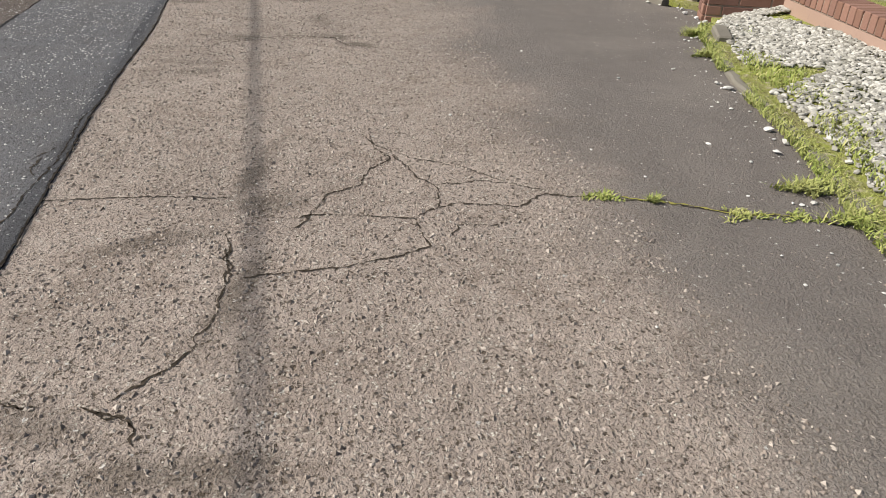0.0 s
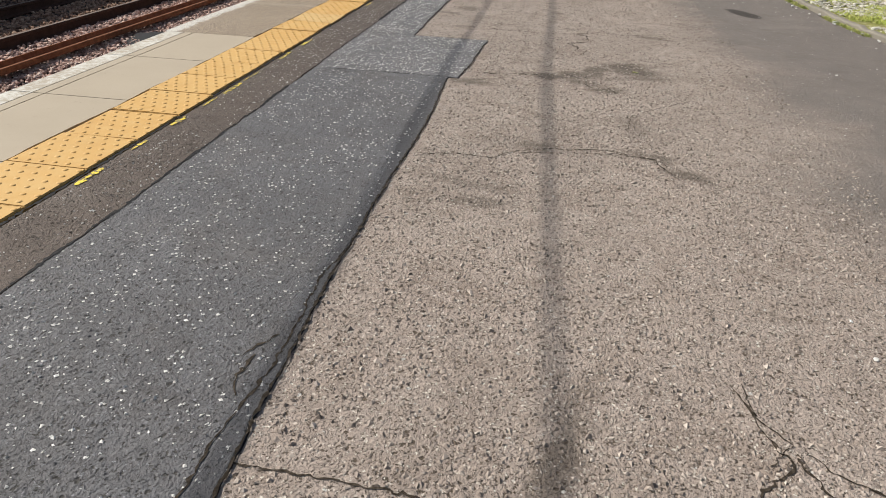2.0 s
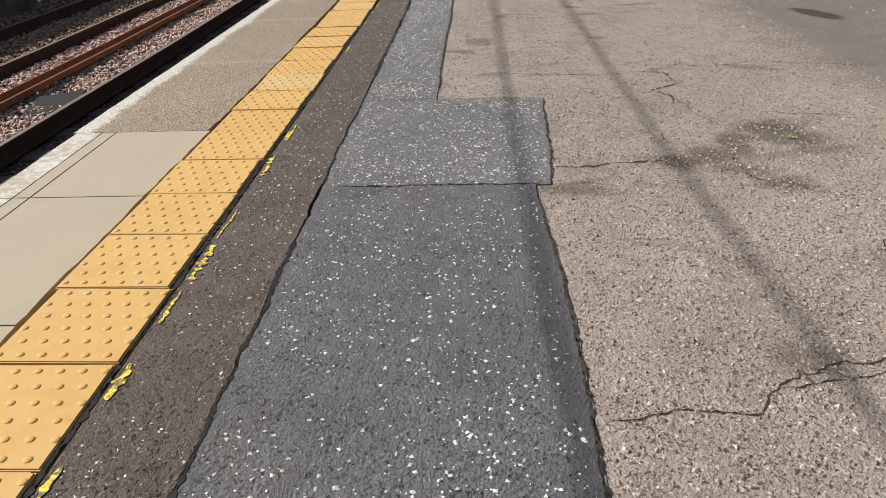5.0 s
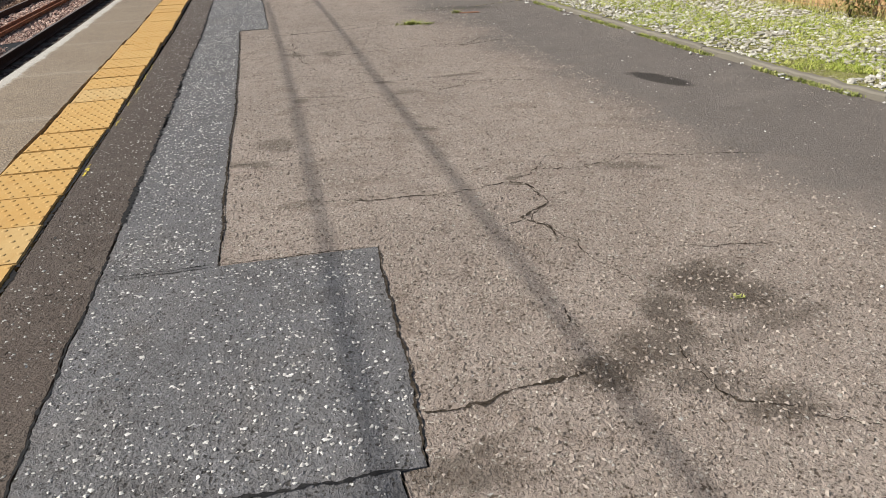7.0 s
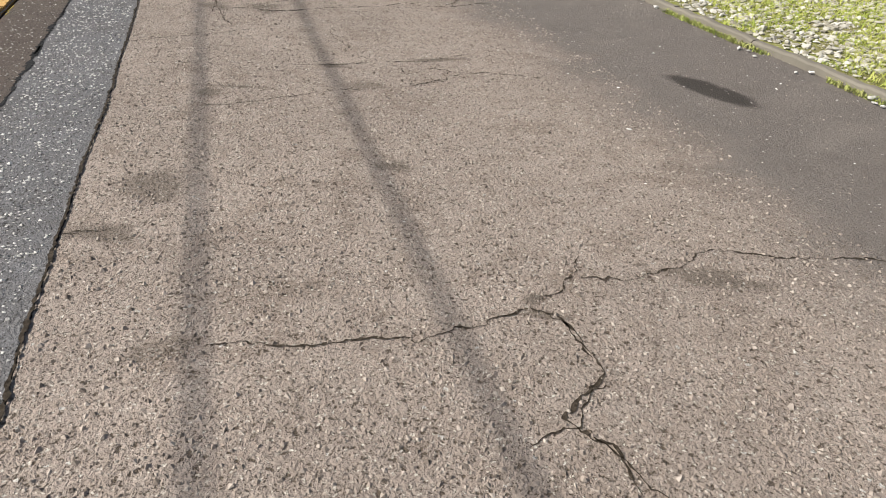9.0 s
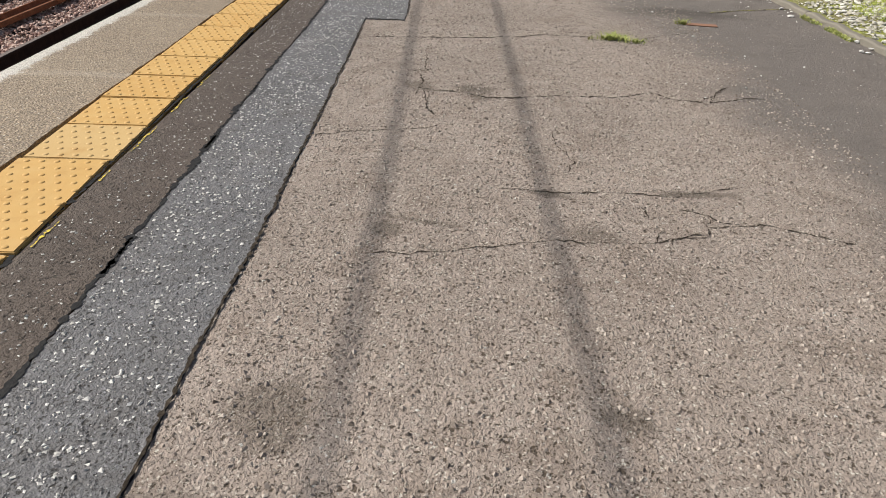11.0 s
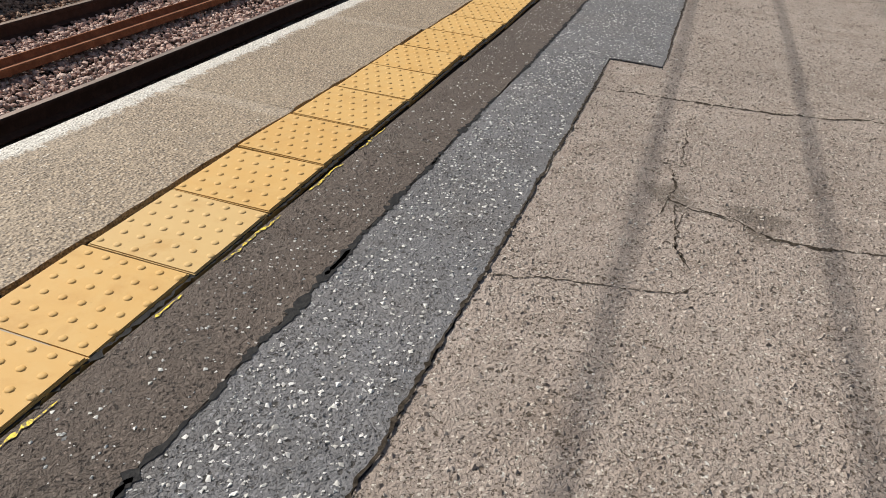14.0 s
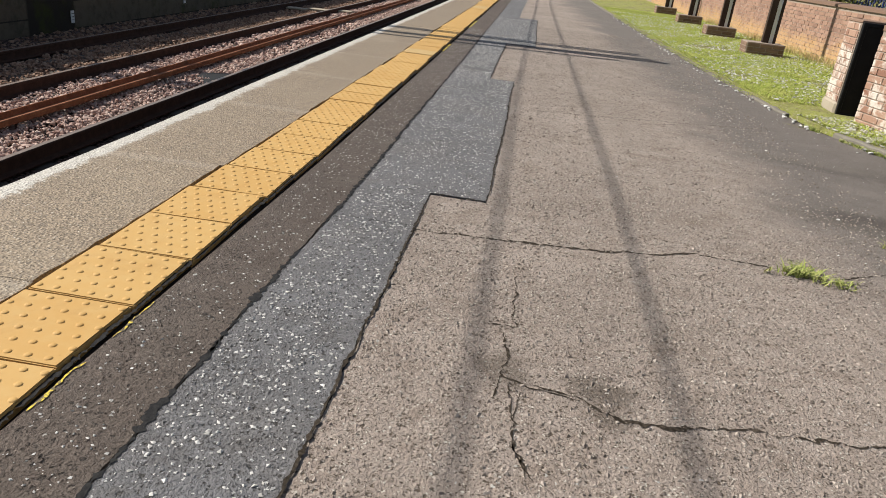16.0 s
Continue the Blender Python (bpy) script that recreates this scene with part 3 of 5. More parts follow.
def sheet(name, left, right, y0, y1, material, top=0.0, thick=0.02, step=0.018, columns=4, end0=None, end1=None):
    """A slab of surfacing between two uneven lines, with its edges going down. end0, end1: unevenness of its ends by x."""
    n = max(2, int((y1 - y0) / step))
    ys = np.linspace(y0, y1, n)
    rows = []
    for i, y in enumerate(ys):
        xs = np.linspace(left(y), right(y), columns + 1)
        yy = np.full(columns + 1, y)
        if i == 0 and end0:
            yy = yy + [end0(x) for x in xs]
        if i == n - 1 and end1:
            yy = yy + [end1(x) for x in xs]
        rows.append(np.stack([xs, yy, np.full(columns + 1, top)], 1))
    grid = np.array(rows)
    c = columns + 1
    idx = np.arange(n * c).reshape(n, c)
    f = np.stack([idx[:-1, :-1], idx[:-1, 1:], idx[1:, 1:], idx[1:, :-1]], -1).reshape(-1, 4)
    rim = np.concatenate([idx[0, :], idx[1:, -1], idx[-1, -2::-1], idx[-2:0:-1, 0]])
    v = grid.reshape(-1, 3)
    low = v[rim] - [0, 0, thick]
    k = np.arange(len(rim))
    nxt = (k + 1) % len(rim)
    skirt = np.stack([rim[nxt], rim[k], n * c + k, n * c + nxt], 1)
    return raw(name, np.concatenate([v, low]), np.concatenate([f, skirt]), material)


def along(points):
    """x by y along a few corners."""
    ys, xs = [p[1] for p in points], [p[0] for p in points]
    return lambda y: float(np.interp(y, ys, xs))


# ---- setting: ground, platform, surfacing ----
FAR = 70.0
ground = thing("ground", "earth and grass ground beyond the railway", "ground", "", "structure",
               raw("ground", [(-900, -900, -1.32), (900, -900, -1.32), (900, 900, -1.32), (-900, 900, -1.32)], [(0, 1, 2, 3)], VERGE))

body = [(-3.19 + bend(y), y) for y in np.arange(-9, FAR, 1.0)]
profile = [(0, -1.31), (0, -0.024), (14.0, -0.024), (14.0, -1.31)]
platform = thing("platform", "raised station platform of packed fill and masonry", "platform", "", "structure",
                 sweep("platform", profile, [(x, y, 0) for x, y in body], BEDDING))

pavement = thing("pavement", "patched and cracked asphalt platform surface", "pavement", "", "structure")
kerb_at = along(((1.50, -8), (1.55, 1.5), (2.0, 3.5), (2.3, 4.5), (2.48, 5.37), (2.71, 5.95), (2.86, 6.42), (3.20, 6.85), (3.20, 7.20), (3.0, 7.34), (2.92, 7.8), (2.80, 8.25), (2.62, 9.8), (2.50, 10.9), (2.42, 12.0), (2.30, 15.0), (2.22, 17.2), (1.82, 18.3), (1.64, 19.4), (1.42, 22), (1.20, 25.8), (0.66, 36), (-0.6, 70)))

e_tile = lambda y: -2.085 + bend(y)
w_a, w_b, w_c = wobble(1, 0.016), wobble(2, 0.012), wobble(3, 0.012)
left_blue = lambda y: -1.762 + bend(y) + w_a(y)
GAP = 0.009


def gap_left(y):
    return GAP + 0.008 * max(0.0, 0.4 + 1.6 * noise.noise((y * 2.3, 5, 5)))


blue_right = (
    (-8.0, 7.701, along(((-0.78, -8), (-0.785, 4.1), (-0.83, 5.0), (-0.83, 7.0), (-0.865, 7.7)))),
    (7.702, 8.93, along(((-0.80, 7.7), (-0.77, 8.0), (-0.74, 8.93)))),
    (8.93, 14.75, along(((-1.345, 8.9), (-1.342, 12.0), (-1.375, 14.75)))),
    (14.75, 18.82, along(((-1.072, 14.75), (-1.15, 18.82)))),
    (18.82, 22.3, along(((-1.41, 18.8), (-1.46, 22.3)))),
    (22.3, 27.5, along(((-1.02, 22.3), (-1.12, 27.5)))),
    (27.5, FAR, along(((-1.52, 27.5), (-2.2, FAR)))),
)
end_wob = wobble(6, 0.012)
BREAKS = (-8.0, 7.70, 8.942, 14.738, 18.832, 22.288, 27.512, FAR)
for n, (y0, y1, line) in enumerate(blue_right):
    edge = (lambda q: lambda y: q(y) + w_b(y))(line)
    part("asphalt_patch", sheet("asphalt_patch", left_blue, edge, y0 - (0.002 if n > 1 else 0), y1, PATCH, 0.005, 0.028, columns=3, end1=end_wob, end0=end_wob), pavement,
         "blue-grey asphalt patch with white chippings")
    away = (lambda q: lambda y: q(y) + w_b(y) + gap_left(y + 40) * 0.38)(line)
    a, b = BREAKS[n], BREAKS[n + 1]
    part("old_asphalt", sheet("old_asphalt", away, kerb_at, a, b, OLD, 0.0, 0.022, columns=8), pavement, "worn brown asphalt, darker towards the verge")
part("side_asphalt", sheet("side_asphalt", e_tile, lambda y: left_blue(y) - gap_left(y), -8, FAR, SIDE, 0.001, 0.024, columns=2), pavement, "dark brown asphalt strip beside the tactile paving")


def ribbon(pts, width, top, seed, ragged=1.0, step=0.011, taper=True):
    """An uneven thin flat strip along a line of corners: arrays of corners and faces."""
    pts = np.array(pts, float)
    seg = np.r_[0, np.cumsum(np.linalg.norm(np.diff(pts, axis=0), axis=1))]
    s = np.arange(0, seg[-1] + step, step).clip(0, seg[-1])
    c = np.stack([np.interp(s, seg, pts[:, 0]), np.interp(s, seg, pts[:, 1])], 1)
    jit = np.array([(noise.noise((v * 9, seed, 1)) + 0.6 * noise.noise((v * 31, seed, 2)), noise.noise((v * 9, seed, 5)) + 0.6 * noise.noise((v * 31, seed, 7))) for v in s])
    saw = np.array([(noise.noise((round(v * 26) * 3.1, seed, 31)), noise.noise((round(v * 26) * 3.1, seed, 37))) for v in s])
    saw2 = np.array([(noise.noise((round(v * 60) * 3.1, seed, 41)), noise.noise((round(v * 60) * 3.1, seed, 47))) for v in s])
    c = c + jit * 0.013 * ragged + saw * 0.010 * ragged + saw2 * 0.010 * ragged
    d = np.gradient(c, axis=0)
    d /= np.linalg.norm(d, axis=1)[:, None] + 1e-9
    side = np.stack([d[:, 1], -d[:, 0]], 1)
    w = np.array([max(0.0011, width * (0.6 + 0.8 * noise.noise((v * 8, seed, 11)) + 1.5 * noise.noise((v * 47, seed, 13)))) for v in s])
    if taper:
        w = w * np.clip(np.minimum(s, seg[-1] - s) / (0.06 * seg[-1] + 1e-6), 0.2, 1)
    a, b = c - side * w[:, None], c + side * w[:, None]
    v = np.concatenate([np.c_[a, np.full(len(a), top)], np.c_[b, np.full(len(b), top)]])
    n = len(s)
    k = np.arange(n - 1)
    return v, np.stack([k, n + k, n + k + 1, k + 1], 1)


crack_seed = [3.0]


def crack(mm, *pts):
    """A dirt-filled crack in the old asphalt through these corners, about mm wide."""
    crack_seed[0] += 1.37
    v, f = ribbon(pts, mm * 0.00043, 0.0022, crack_seed[0])
    part("crack", raw("crack", v, f, CRACK), pavement, "dark dirt-filled crack in the asphalt")


crack(10.3, (-0.14, 3.96), (-0.12, 3.64), (-0.14, 3.42), (-0.17, 3.32), (-0.24, 3.22), (-0.31, 3.17), (-0.35, 3.12))
crack(10.3, (1.17, 4.03), (1.46, 3.93), (1.63, 3.82), (1.87, 3.77), (2.00, 3.65))
crack(11.5, (0.37, 4.74), (0.46, 4.46), (0.36, 4.37), (0.33, 4.25), (0.20, 4.16), (0.13, 4.01), (0.07, 3.90))
crack(9.2, (0.04, 3.98), (0.13, 4.00), (0.30, 3.99), (0.49, 3.93), (0.58, 4.02), (0.61, 4.16), (0.55, 4.27), (0.47, 4.52))
crack(9.2, (0.49, 3.93), (0.50, 3.82), (0.51, 3.74), (0.39, 3.69), (0.21, 3.65), (0.04, 3.64), (-0.06, 3.63), (-0.11, 3.62))
crack(8.0, (0.62, 4.21), (0.78, 4.21), (0.88, 4.18), (1.01, 4.09))
crack(9.2, (-0.41, 3.11), (-0.31, 3.07), (-0.27, 3.02))
crack(9.2, (-0.59, 3.16), (-0.51, 3.14))
crack(17.2, (-0.77, 7.90), (-0.66, 7.89), (-0.52, 7.92), (-0.40, 7.94), (-0.27, 7.95))
crack(10.3, (0.01, 9.44), (0.06, 9.37), (0.07, 9.23), (0.07, 9.16), (-0.01, 9.10), (-0.10, 9.04), (-0.07, 8.97), (-0.03, 8.92), (-0.03, 8.80))
crack(6.9, (-0.07, 9.00), (0.02, 8.78), (0.02, 8.62), (0.07, 8.47), (0.10, 8.38))
crack(6.9, (0.36, 8.60), (0.56, 8.56), (0.76, 8.51))
crack(10.3, (0.29, 11.49), (0.53, 11.52), (0.81, 11.39))
crack(5.8, (-1.34, 10.13), (-1.19, 10.13))
crack(12.0, (0.70, 12.98), (0.82, 13.14), (0.94, 13.29))
crack(10.3, (0.22, 11.63), (0.33, 11.58), (0.36, 11.53), (0.41, 11.52))
crack(6.9, (0.33, 11.58), (0.28, 11.44), (0.14, 11.39), (0.08, 11.35))
crack(5.8, (0.09, 11.64), (0.07, 11.55))
crack(12.6, (-0.97, 17.42), (-0.42, 17.55), (0.41, 17.79), (1.23, 18.03))
crack(18.9, (1.47, 15.43), (1.73, 15.57), (2.38, 15.77))
crack(7.0, (0.40, 4.76), (0.41, 4.63), (0.48, 4.54), (0.40, 4.45))
crack(8, (0.48, 4.53), (0.59, 4.44), (0.74, 4.35), (0.82, 4.26), (0.86, 4.20))
crack(9, (-0.39, 3.11), (-0.32, 3.07), (-0.28, 3.03), (-0.26, 2.97))
crack(8, (-0.14, 3.81), (-0.12, 3.71), (-0.12, 3.60))
crack(8, (0.59, 3.81), (0.63, 3.86), (0.70, 3.86), (0.80, 3.86))
crack(9, (-0.59, 3.16), (-0.53, 3.14), (-0.49, 3.14))
crack(9, (-0.82, 4.23), (-0.63, 4.23), (-0.36, 4.21), (-0.13, 4.18))
crack(11, (0.57, 4.00), (0.64, 4.04), (0.78, 4.01), (0.87, 3.98), (0.99, 4.07), (1.15, 4.03), (1.31, 3.99))
crack(7, (-0.34, 6.40), (-0.10, 6.45), (0.15, 6.50), (0.33, 6.46), (0.42, 6.21))
crack(8, (-0.82, 6.25), (-0.61, 6.32), (-0.43, 6.30), (-0.33, 6.41), (-0.18, 6.49), (-0.01, 6.52), (0.14, 6.54), (0.23, 6.49), (0.33, 6.47), (0.42, 6.36))
crack(5, (0.23, 6.85), (0.28, 7.17), (0.42, 7.32), (0.61, 7.55), (0.70, 7.84))
crack(8, (0.04, 8.03), (0.02, 7.88), (0.03, 7.78), (0.06, 7.72), (0.14, 7.69), (0.21, 7.67))
crack(6, (0.20, 7.62), (0.27, 7.59), (0.33, 7.54))
crack(6, (-0.20, 8.30), (-0.23, 8.20))
crack(7, (-0.21, 8.97), (-0.13, 9.00), (-0.07, 9.00), (-0.02, 9.08), (0.05, 9.12))
crack(9, (0.18, 9.58), (0.32, 9.54), (0.54, 9.57), (0.64, 9.63), (0.70, 9.64), (0.92, 9.55), (1.15, 9.51), (1.35, 9.44))
crack(9, (0.23, 9.71), (0.19, 9.60), (0.13, 9.56), (0.09, 9.51), (0.01, 9.50))
crack(11, (-0.02, 9.46), (0.02, 9.43), (0.05, 9.39), (0.06, 9.35), (0.05, 9.27), (0.05, 9.22))
crack(9, (-0.93, 9.47), (-0.81, 9.47), (-0.69, 9.43), (-0.57, 9.43), (-0.47, 9.42), (-0.35, 9.39), (-0.27, 9.41), (-0.19, 9.42), (-0.02, 9.45))
crack(22, (-1.75, 14.16), (-1.31, 14.20), (-0.93, 14.24), (-0.58, 14.27), (-0.23, 14.35), (-0.01, 14.45), (0.17, 14.43), (0.38, 14.42))
crack(11, (0.62, 14.39), (0.88, 14.54), (1.10, 14.68))
crack(15, (-0.81, 13.05), (-0.61, 13.01), (-0.49, 12.94), (-0.36, 12.94), (-0.09, 13.01), (0.22, 13.02), (0.46, 13.12), (0.54, 13.03), (0.68, 13.00), (0.75, 12.98), (0.97, 13.08), (1.15, 13.09))
crack(8, (0.75, 12.98), (0.85, 13.18), (0.96, 13.31))
crack(7, (-0.80, 13.01), (-0.82, 12.80), (-0.77, 12.60))
crack(8, (-0.47, 11.77), (-0.36, 11.76), (-0.26, 11.74), (-0.12, 11.76), (0.06, 11.76), (0.23, 11.75), (0.39, 11.80), (0.54, 11.86))
crack(8, (0.30, 11.47), (0.28, 11.42), (0.13, 11.38), (0.13, 11.34))
crack(7, (-0.31, 11.34), (-0.21, 11.33), (-0.08, 11.34), (0.07, 11.35), (0.12, 11.45))
crack(6, (-0.17, 12.47), (-0.19, 12.27), (-0.16, 12.19), (-0.13, 12.07), (-0.17, 11.92))
crack(7, (-0.95, 11.21), (-0.80, 11.21), (-0.66, 11.25), (-0.51, 11.28), (-0.42, 11.31), (-0.31, 11.34))
crack(9, (-0.87, 13.88), (-0.85, 13.63), (-0.84, 13.41), (-0.94, 13.40))
crack(13, (-0.88, 13.35), (-0.85, 13.15), (-0.87, 13.07), (-0.79, 13.03), (-0.62, 13.00))
crack(9, (-0.87, 13.08), (-0.88, 12.94))
crack(8, (-0.84, 13.05), (-0.82, 12.87), (-0.80, 12.72), (-0.76, 12.59))
crack(8, (-1.35, 12.27), (-1.24, 12.31), (-1.10, 12.36), (-1.00, 12.38), (-0.92, 12.40), (-0.77, 12.44), (-0.72, 12.50))
crack(8, (-0.13, 17.38), (0.40, 17.68), (0.90, 17.70))

# chips standing out of the worn surface
def patch_edge(y):
    for y0, y1, line in blue_right:
        if y <= y1:
            return line(y)
    return -1.4


def strewn(n, y0, y1, lo, hi, z, seed, least, scale=2.4):
    y = rng.uniform(y0, y1, n)
    x = np.array([rng.uniform(lo(v), hi(v)) for v in y])
    pts = np.stack([x, y, np.full(n, z)], 1)
    return pts[[noise.noise((p[0] * scale, p[1] * scale, seed)) + 0.5 * noise.noise((p[0] * 9, p[1] * 9, seed)) > least - 0.5 * rng.random() for p in pts]]


def grit_part(name, pts, small, large, flat, material, label):
    size = small + (large - small) * rng.uniform(0, 1, len(pts)) ** 1.6
    tagged(part(name, grit(name, pts, size, flat, material), pavement, label), kind="stuff")


grit_part("loose_grit", strewn(52000, 2.6, 15.5, lambda y: patch_edge(y) + 0.03, lambda y: 1.25, 0.0008, 3, -0.1), 0.006, 0.021, 0.75, GRIT, "coarse stone grit standing out of worn asphalt")
grit_part("loose_grit", strewn(4500, 2.6, 15.5, lambda y: 1.25, lambda y: kerb_at(y), 0.0005, 3, 0.0), 0.005, 0.012, 0.65, GRIT, "fine stone grit standing out of worn asphalt")
grit_part("loose_grit", strewn(16000, 15.5, 26.0, lambda y: patch_edge(y) + 0.03, lambda y: 1.3, 0.0008, 3, -0.1), 0.009, 0.026, 0.75, GRIT, "coarse stone grit standing out of worn asphalt")
grit_part("white_chippings", strewn(3100, 3.5, 7.66, lambda y: left_blue(y) + 0.02, lambda y: patch_edge(y) - 0.02, 0.0062, 9, -0.05), 0.006, 0.017, 0.55, WHITE_CHIP, "white stone chippings rolled into asphalt")
grit_part("white_chippings", strewn(1450, 7.72, 8.92, lambda y: left_blue(y) + 0.02, lambda y: patch_edge(y) - 0.02, 0.0062, 9, -0.3), 0.006, 0.019, 0.55, WHITE_CHIP, "white stone chippings rolled into asphalt")
grit_part("white_chippings", strewn(10500, 8.95, 27.0, lambda y: left_blue(y) + 0.02, lambda y: patch_edge(y) - 0.02, 0.0062, 9, -0.3), 0.006, 0.020, 0.55, WHITE_CHIP, "white stone chippings rolled into asphalt")
grit_part("white_chippings", strewn(3500, 3.5, 24.0, lambda y: e_tile(y) + 0.03, lambda y: left_blue(y) - 0.03, 0.002, 12, -0.1), 0.005, 0.016, 0.55, WHITE_CHIP, "few white chippings in dark asphalt")
grit_part("dark_grit", strewn(5000, 3.5, 15.0, lambda y: e_tile(y) + 0.03, lambda y: left_blue(y) - 0.03, 0.0015, 14, 0.0), 0.006, 0.014, 0.6, SIDE, "dark grit in asphalt")
grit_part("dark_grit", strewn(5500, 3.5, 15.0, lambda y: left_blue(y) + 0.02, lambda y: patch_edge(y) - 0.02, 0.0055, 15, 0.0), 0.006, 0.014, 0.6, PATCH, "dark grit in asphalt")

# the tarred joint between the side strip and the patch, with thicker drips in places
for y0, y1, w in ((2.0, 4.3, 0.006), (4.2, 7.3, 0.008), (7.7, 9.2, 0.005), (9.3, 13.9, 0.013), (14.0, 17.6, 0.013), (17.7, 24.0, 0.009), (11.0, 11.25, 0.012), (12.05, 12.25, 0.010), (12.9, 13.02, 0.012), (6.9, 7.25, 0.010)):
    pts = [(left_blue(y) - 0.004, y) for y in np.arange(y0, y1, 0.04)]
    v, f = ribbon(pts, w, 0.0072 + 0.0004 * (w > 0.009), y0, 0.3, taper=True)
    part("tar_joint", raw("tar_joint", v, f, TAR_AND_SHADE), pavement, "black strip for tarred joints and tile-foot shade")

# the broken edge between the patch and the old asphalt
for n, (y0, y1, line) in enumerate(blue_right[:6]):
    a = max(y0, 2.0)
    v, f = ribbon([(line(y) + w_b(y) + 0.002, y) for y in np.arange(a + 0.01, y1 - 0.01, 0.04)], 0.0052 if n < 2 else 0.0068, 0.0068, 130 + n, 0.45)
    part("edge_crack", raw("edge_crack", v, f, CRACK), pavement, "dark crumbling edge of the patch")
for n, (x0, x1, y) in enumerate(((-1.34, -0.745, 8.935), (-1.37, -1.075, 14.745), (-1.41, -1.15, 18.825), (-1.46, -1.02, 22.295))):
    v, f = ribbon([(x, y + end_wob(x)) for x in np.linspace(x0, x1, 12)], 0.004 if n < 2 else 0.008, 0.0069, 150 + n, 0.5)
    part("edge_crack", raw("edge_crack", v, f, CRACK), pavement, "dark crumbling edge of the patch")
band_in = along(((-0.85, 2.0), (-0.85, 4.2), (-0.86, 5.0), (-0.87, 6.0), (-0.925, 6.6), (-0.93, 7.1), (-0.90, 7.5), (-0.88, 7.7)))
band_wob = wobble(31, 0.014)
part("edge_band", sheet("edge_band", lambda y: band_in(y) + band_wob(y), lambda y: blue_right[0][2](y) + w_b(y) - 0.003, 2.0, 7.66, EDGE_BAND, 0.0062, 0.02, columns=2), pavement, "smoother dark band along the patch edge")
for n, pts in enumerate((((-0.90, 3.9), (-0.865, 4.1), (-0.86, 4.35), (-0.83, 4.6), (-0.85, 4.9), (-0.855, 5.1), (-0.82, 5.3)), ((-0.87, 4.72), (-0.90, 4.68), (-0.93, 4.6)), ((-0.90, 4.62), (-0.91, 4.52), (-0.88, 4.44)))):
    v, f = ribbon(pts, 0.0045, 0.0074, 170 + n, 0.9)
    part("crack", raw("crack", v, f, CRACK), pavement, "dark dirt-filled crack in the asphalt")
# dark strip along the tile foot: painted shade of the raised tile edge
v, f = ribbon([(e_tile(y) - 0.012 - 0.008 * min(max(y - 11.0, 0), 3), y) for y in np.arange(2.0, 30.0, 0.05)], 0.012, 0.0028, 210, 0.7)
part("tar_joint", raw("tar_joint", v, f, TAR_AND_SHADE), pavement, "black strip for tarred joints and tile-foot shade")

for n, (x0, x1, y) in enumerate(((-1.74, -0.84, 7.703), (-1.73, -1.36, 14.22), (-1.74, -1.35, 8.95))):
    v, f = ribbon([(x, y + end_wob(x)) for x in np.linspace(x0, x1, 14)], 0.0065 if n == 0 else 0.0022, 0.0072, 90 + n, 0.6)
    part("patch_seam", raw("patch_seam", v, f, TAR_AND_SHADE), pavement, "thin dark seam between patches")

# ---- platform edge: coping slabs ----
edge = thing("platform_edge", "concrete coping slabs with a worn white edge line", "platform edge", "", "structure")
joints = [-8 + 1.55 * k for k in range(9)] + [5.72, 6.70, 7.66, 8.50] + [8.50 + 1.55 * k for k in range(1, 39)]
for n, (y0, y1) in enumerate(zip(joints, joints[1:])):
    smooth = y0 < 8.4
    g = 0.004 if y1 < 8.6 else 0.0015
    lw, rw = wobble(20 + n, 0.004), wobble(60 + n, 0.012)
    r_in = (lambda q: lambda y: -2.518 - 0.006 * min(max(y - 10.0, 0), 3) + bend(y) + 1.4 * q(y))(rw)
    if smooth:
        top = SMOOTH
        part("coping_slab", sheet("coping_slab", lambda y: -3.013 + bend(y), r_in, y0 + g, y1 - g, top, 0.0, 0.023, 0.05, 4), edge, "smooth grey concrete slab")
        part("edge_strip", sheet("edge_strip", lambda y: -3.09 + bend(y), lambda y: -3.022 + bend(y), y0 + g, y1 - g, top, 0.0, 0.023, 0.1, 2), edge)
        part("edge_line", sheet("edge_line", (lambda q: lambda y: -3.235 + bend(y) + q(y))(lw), lambda y: -3.098 + bend(y), y0 + g, y1 - g, WHITE, 0.0, 0.09, 0.05, 3), edge, "worn white painted edge")
    else:
        part("coping_slab", sheet("coping_slab", (lambda q: lambda y: -3.255 + bend(y) + q(y))(lw), r_in, y0 + g, y1 - g, COPING, 0.0, 0.09, 0.05, 4), edge, "exposed-aggregate concrete slab with a worn white edge")


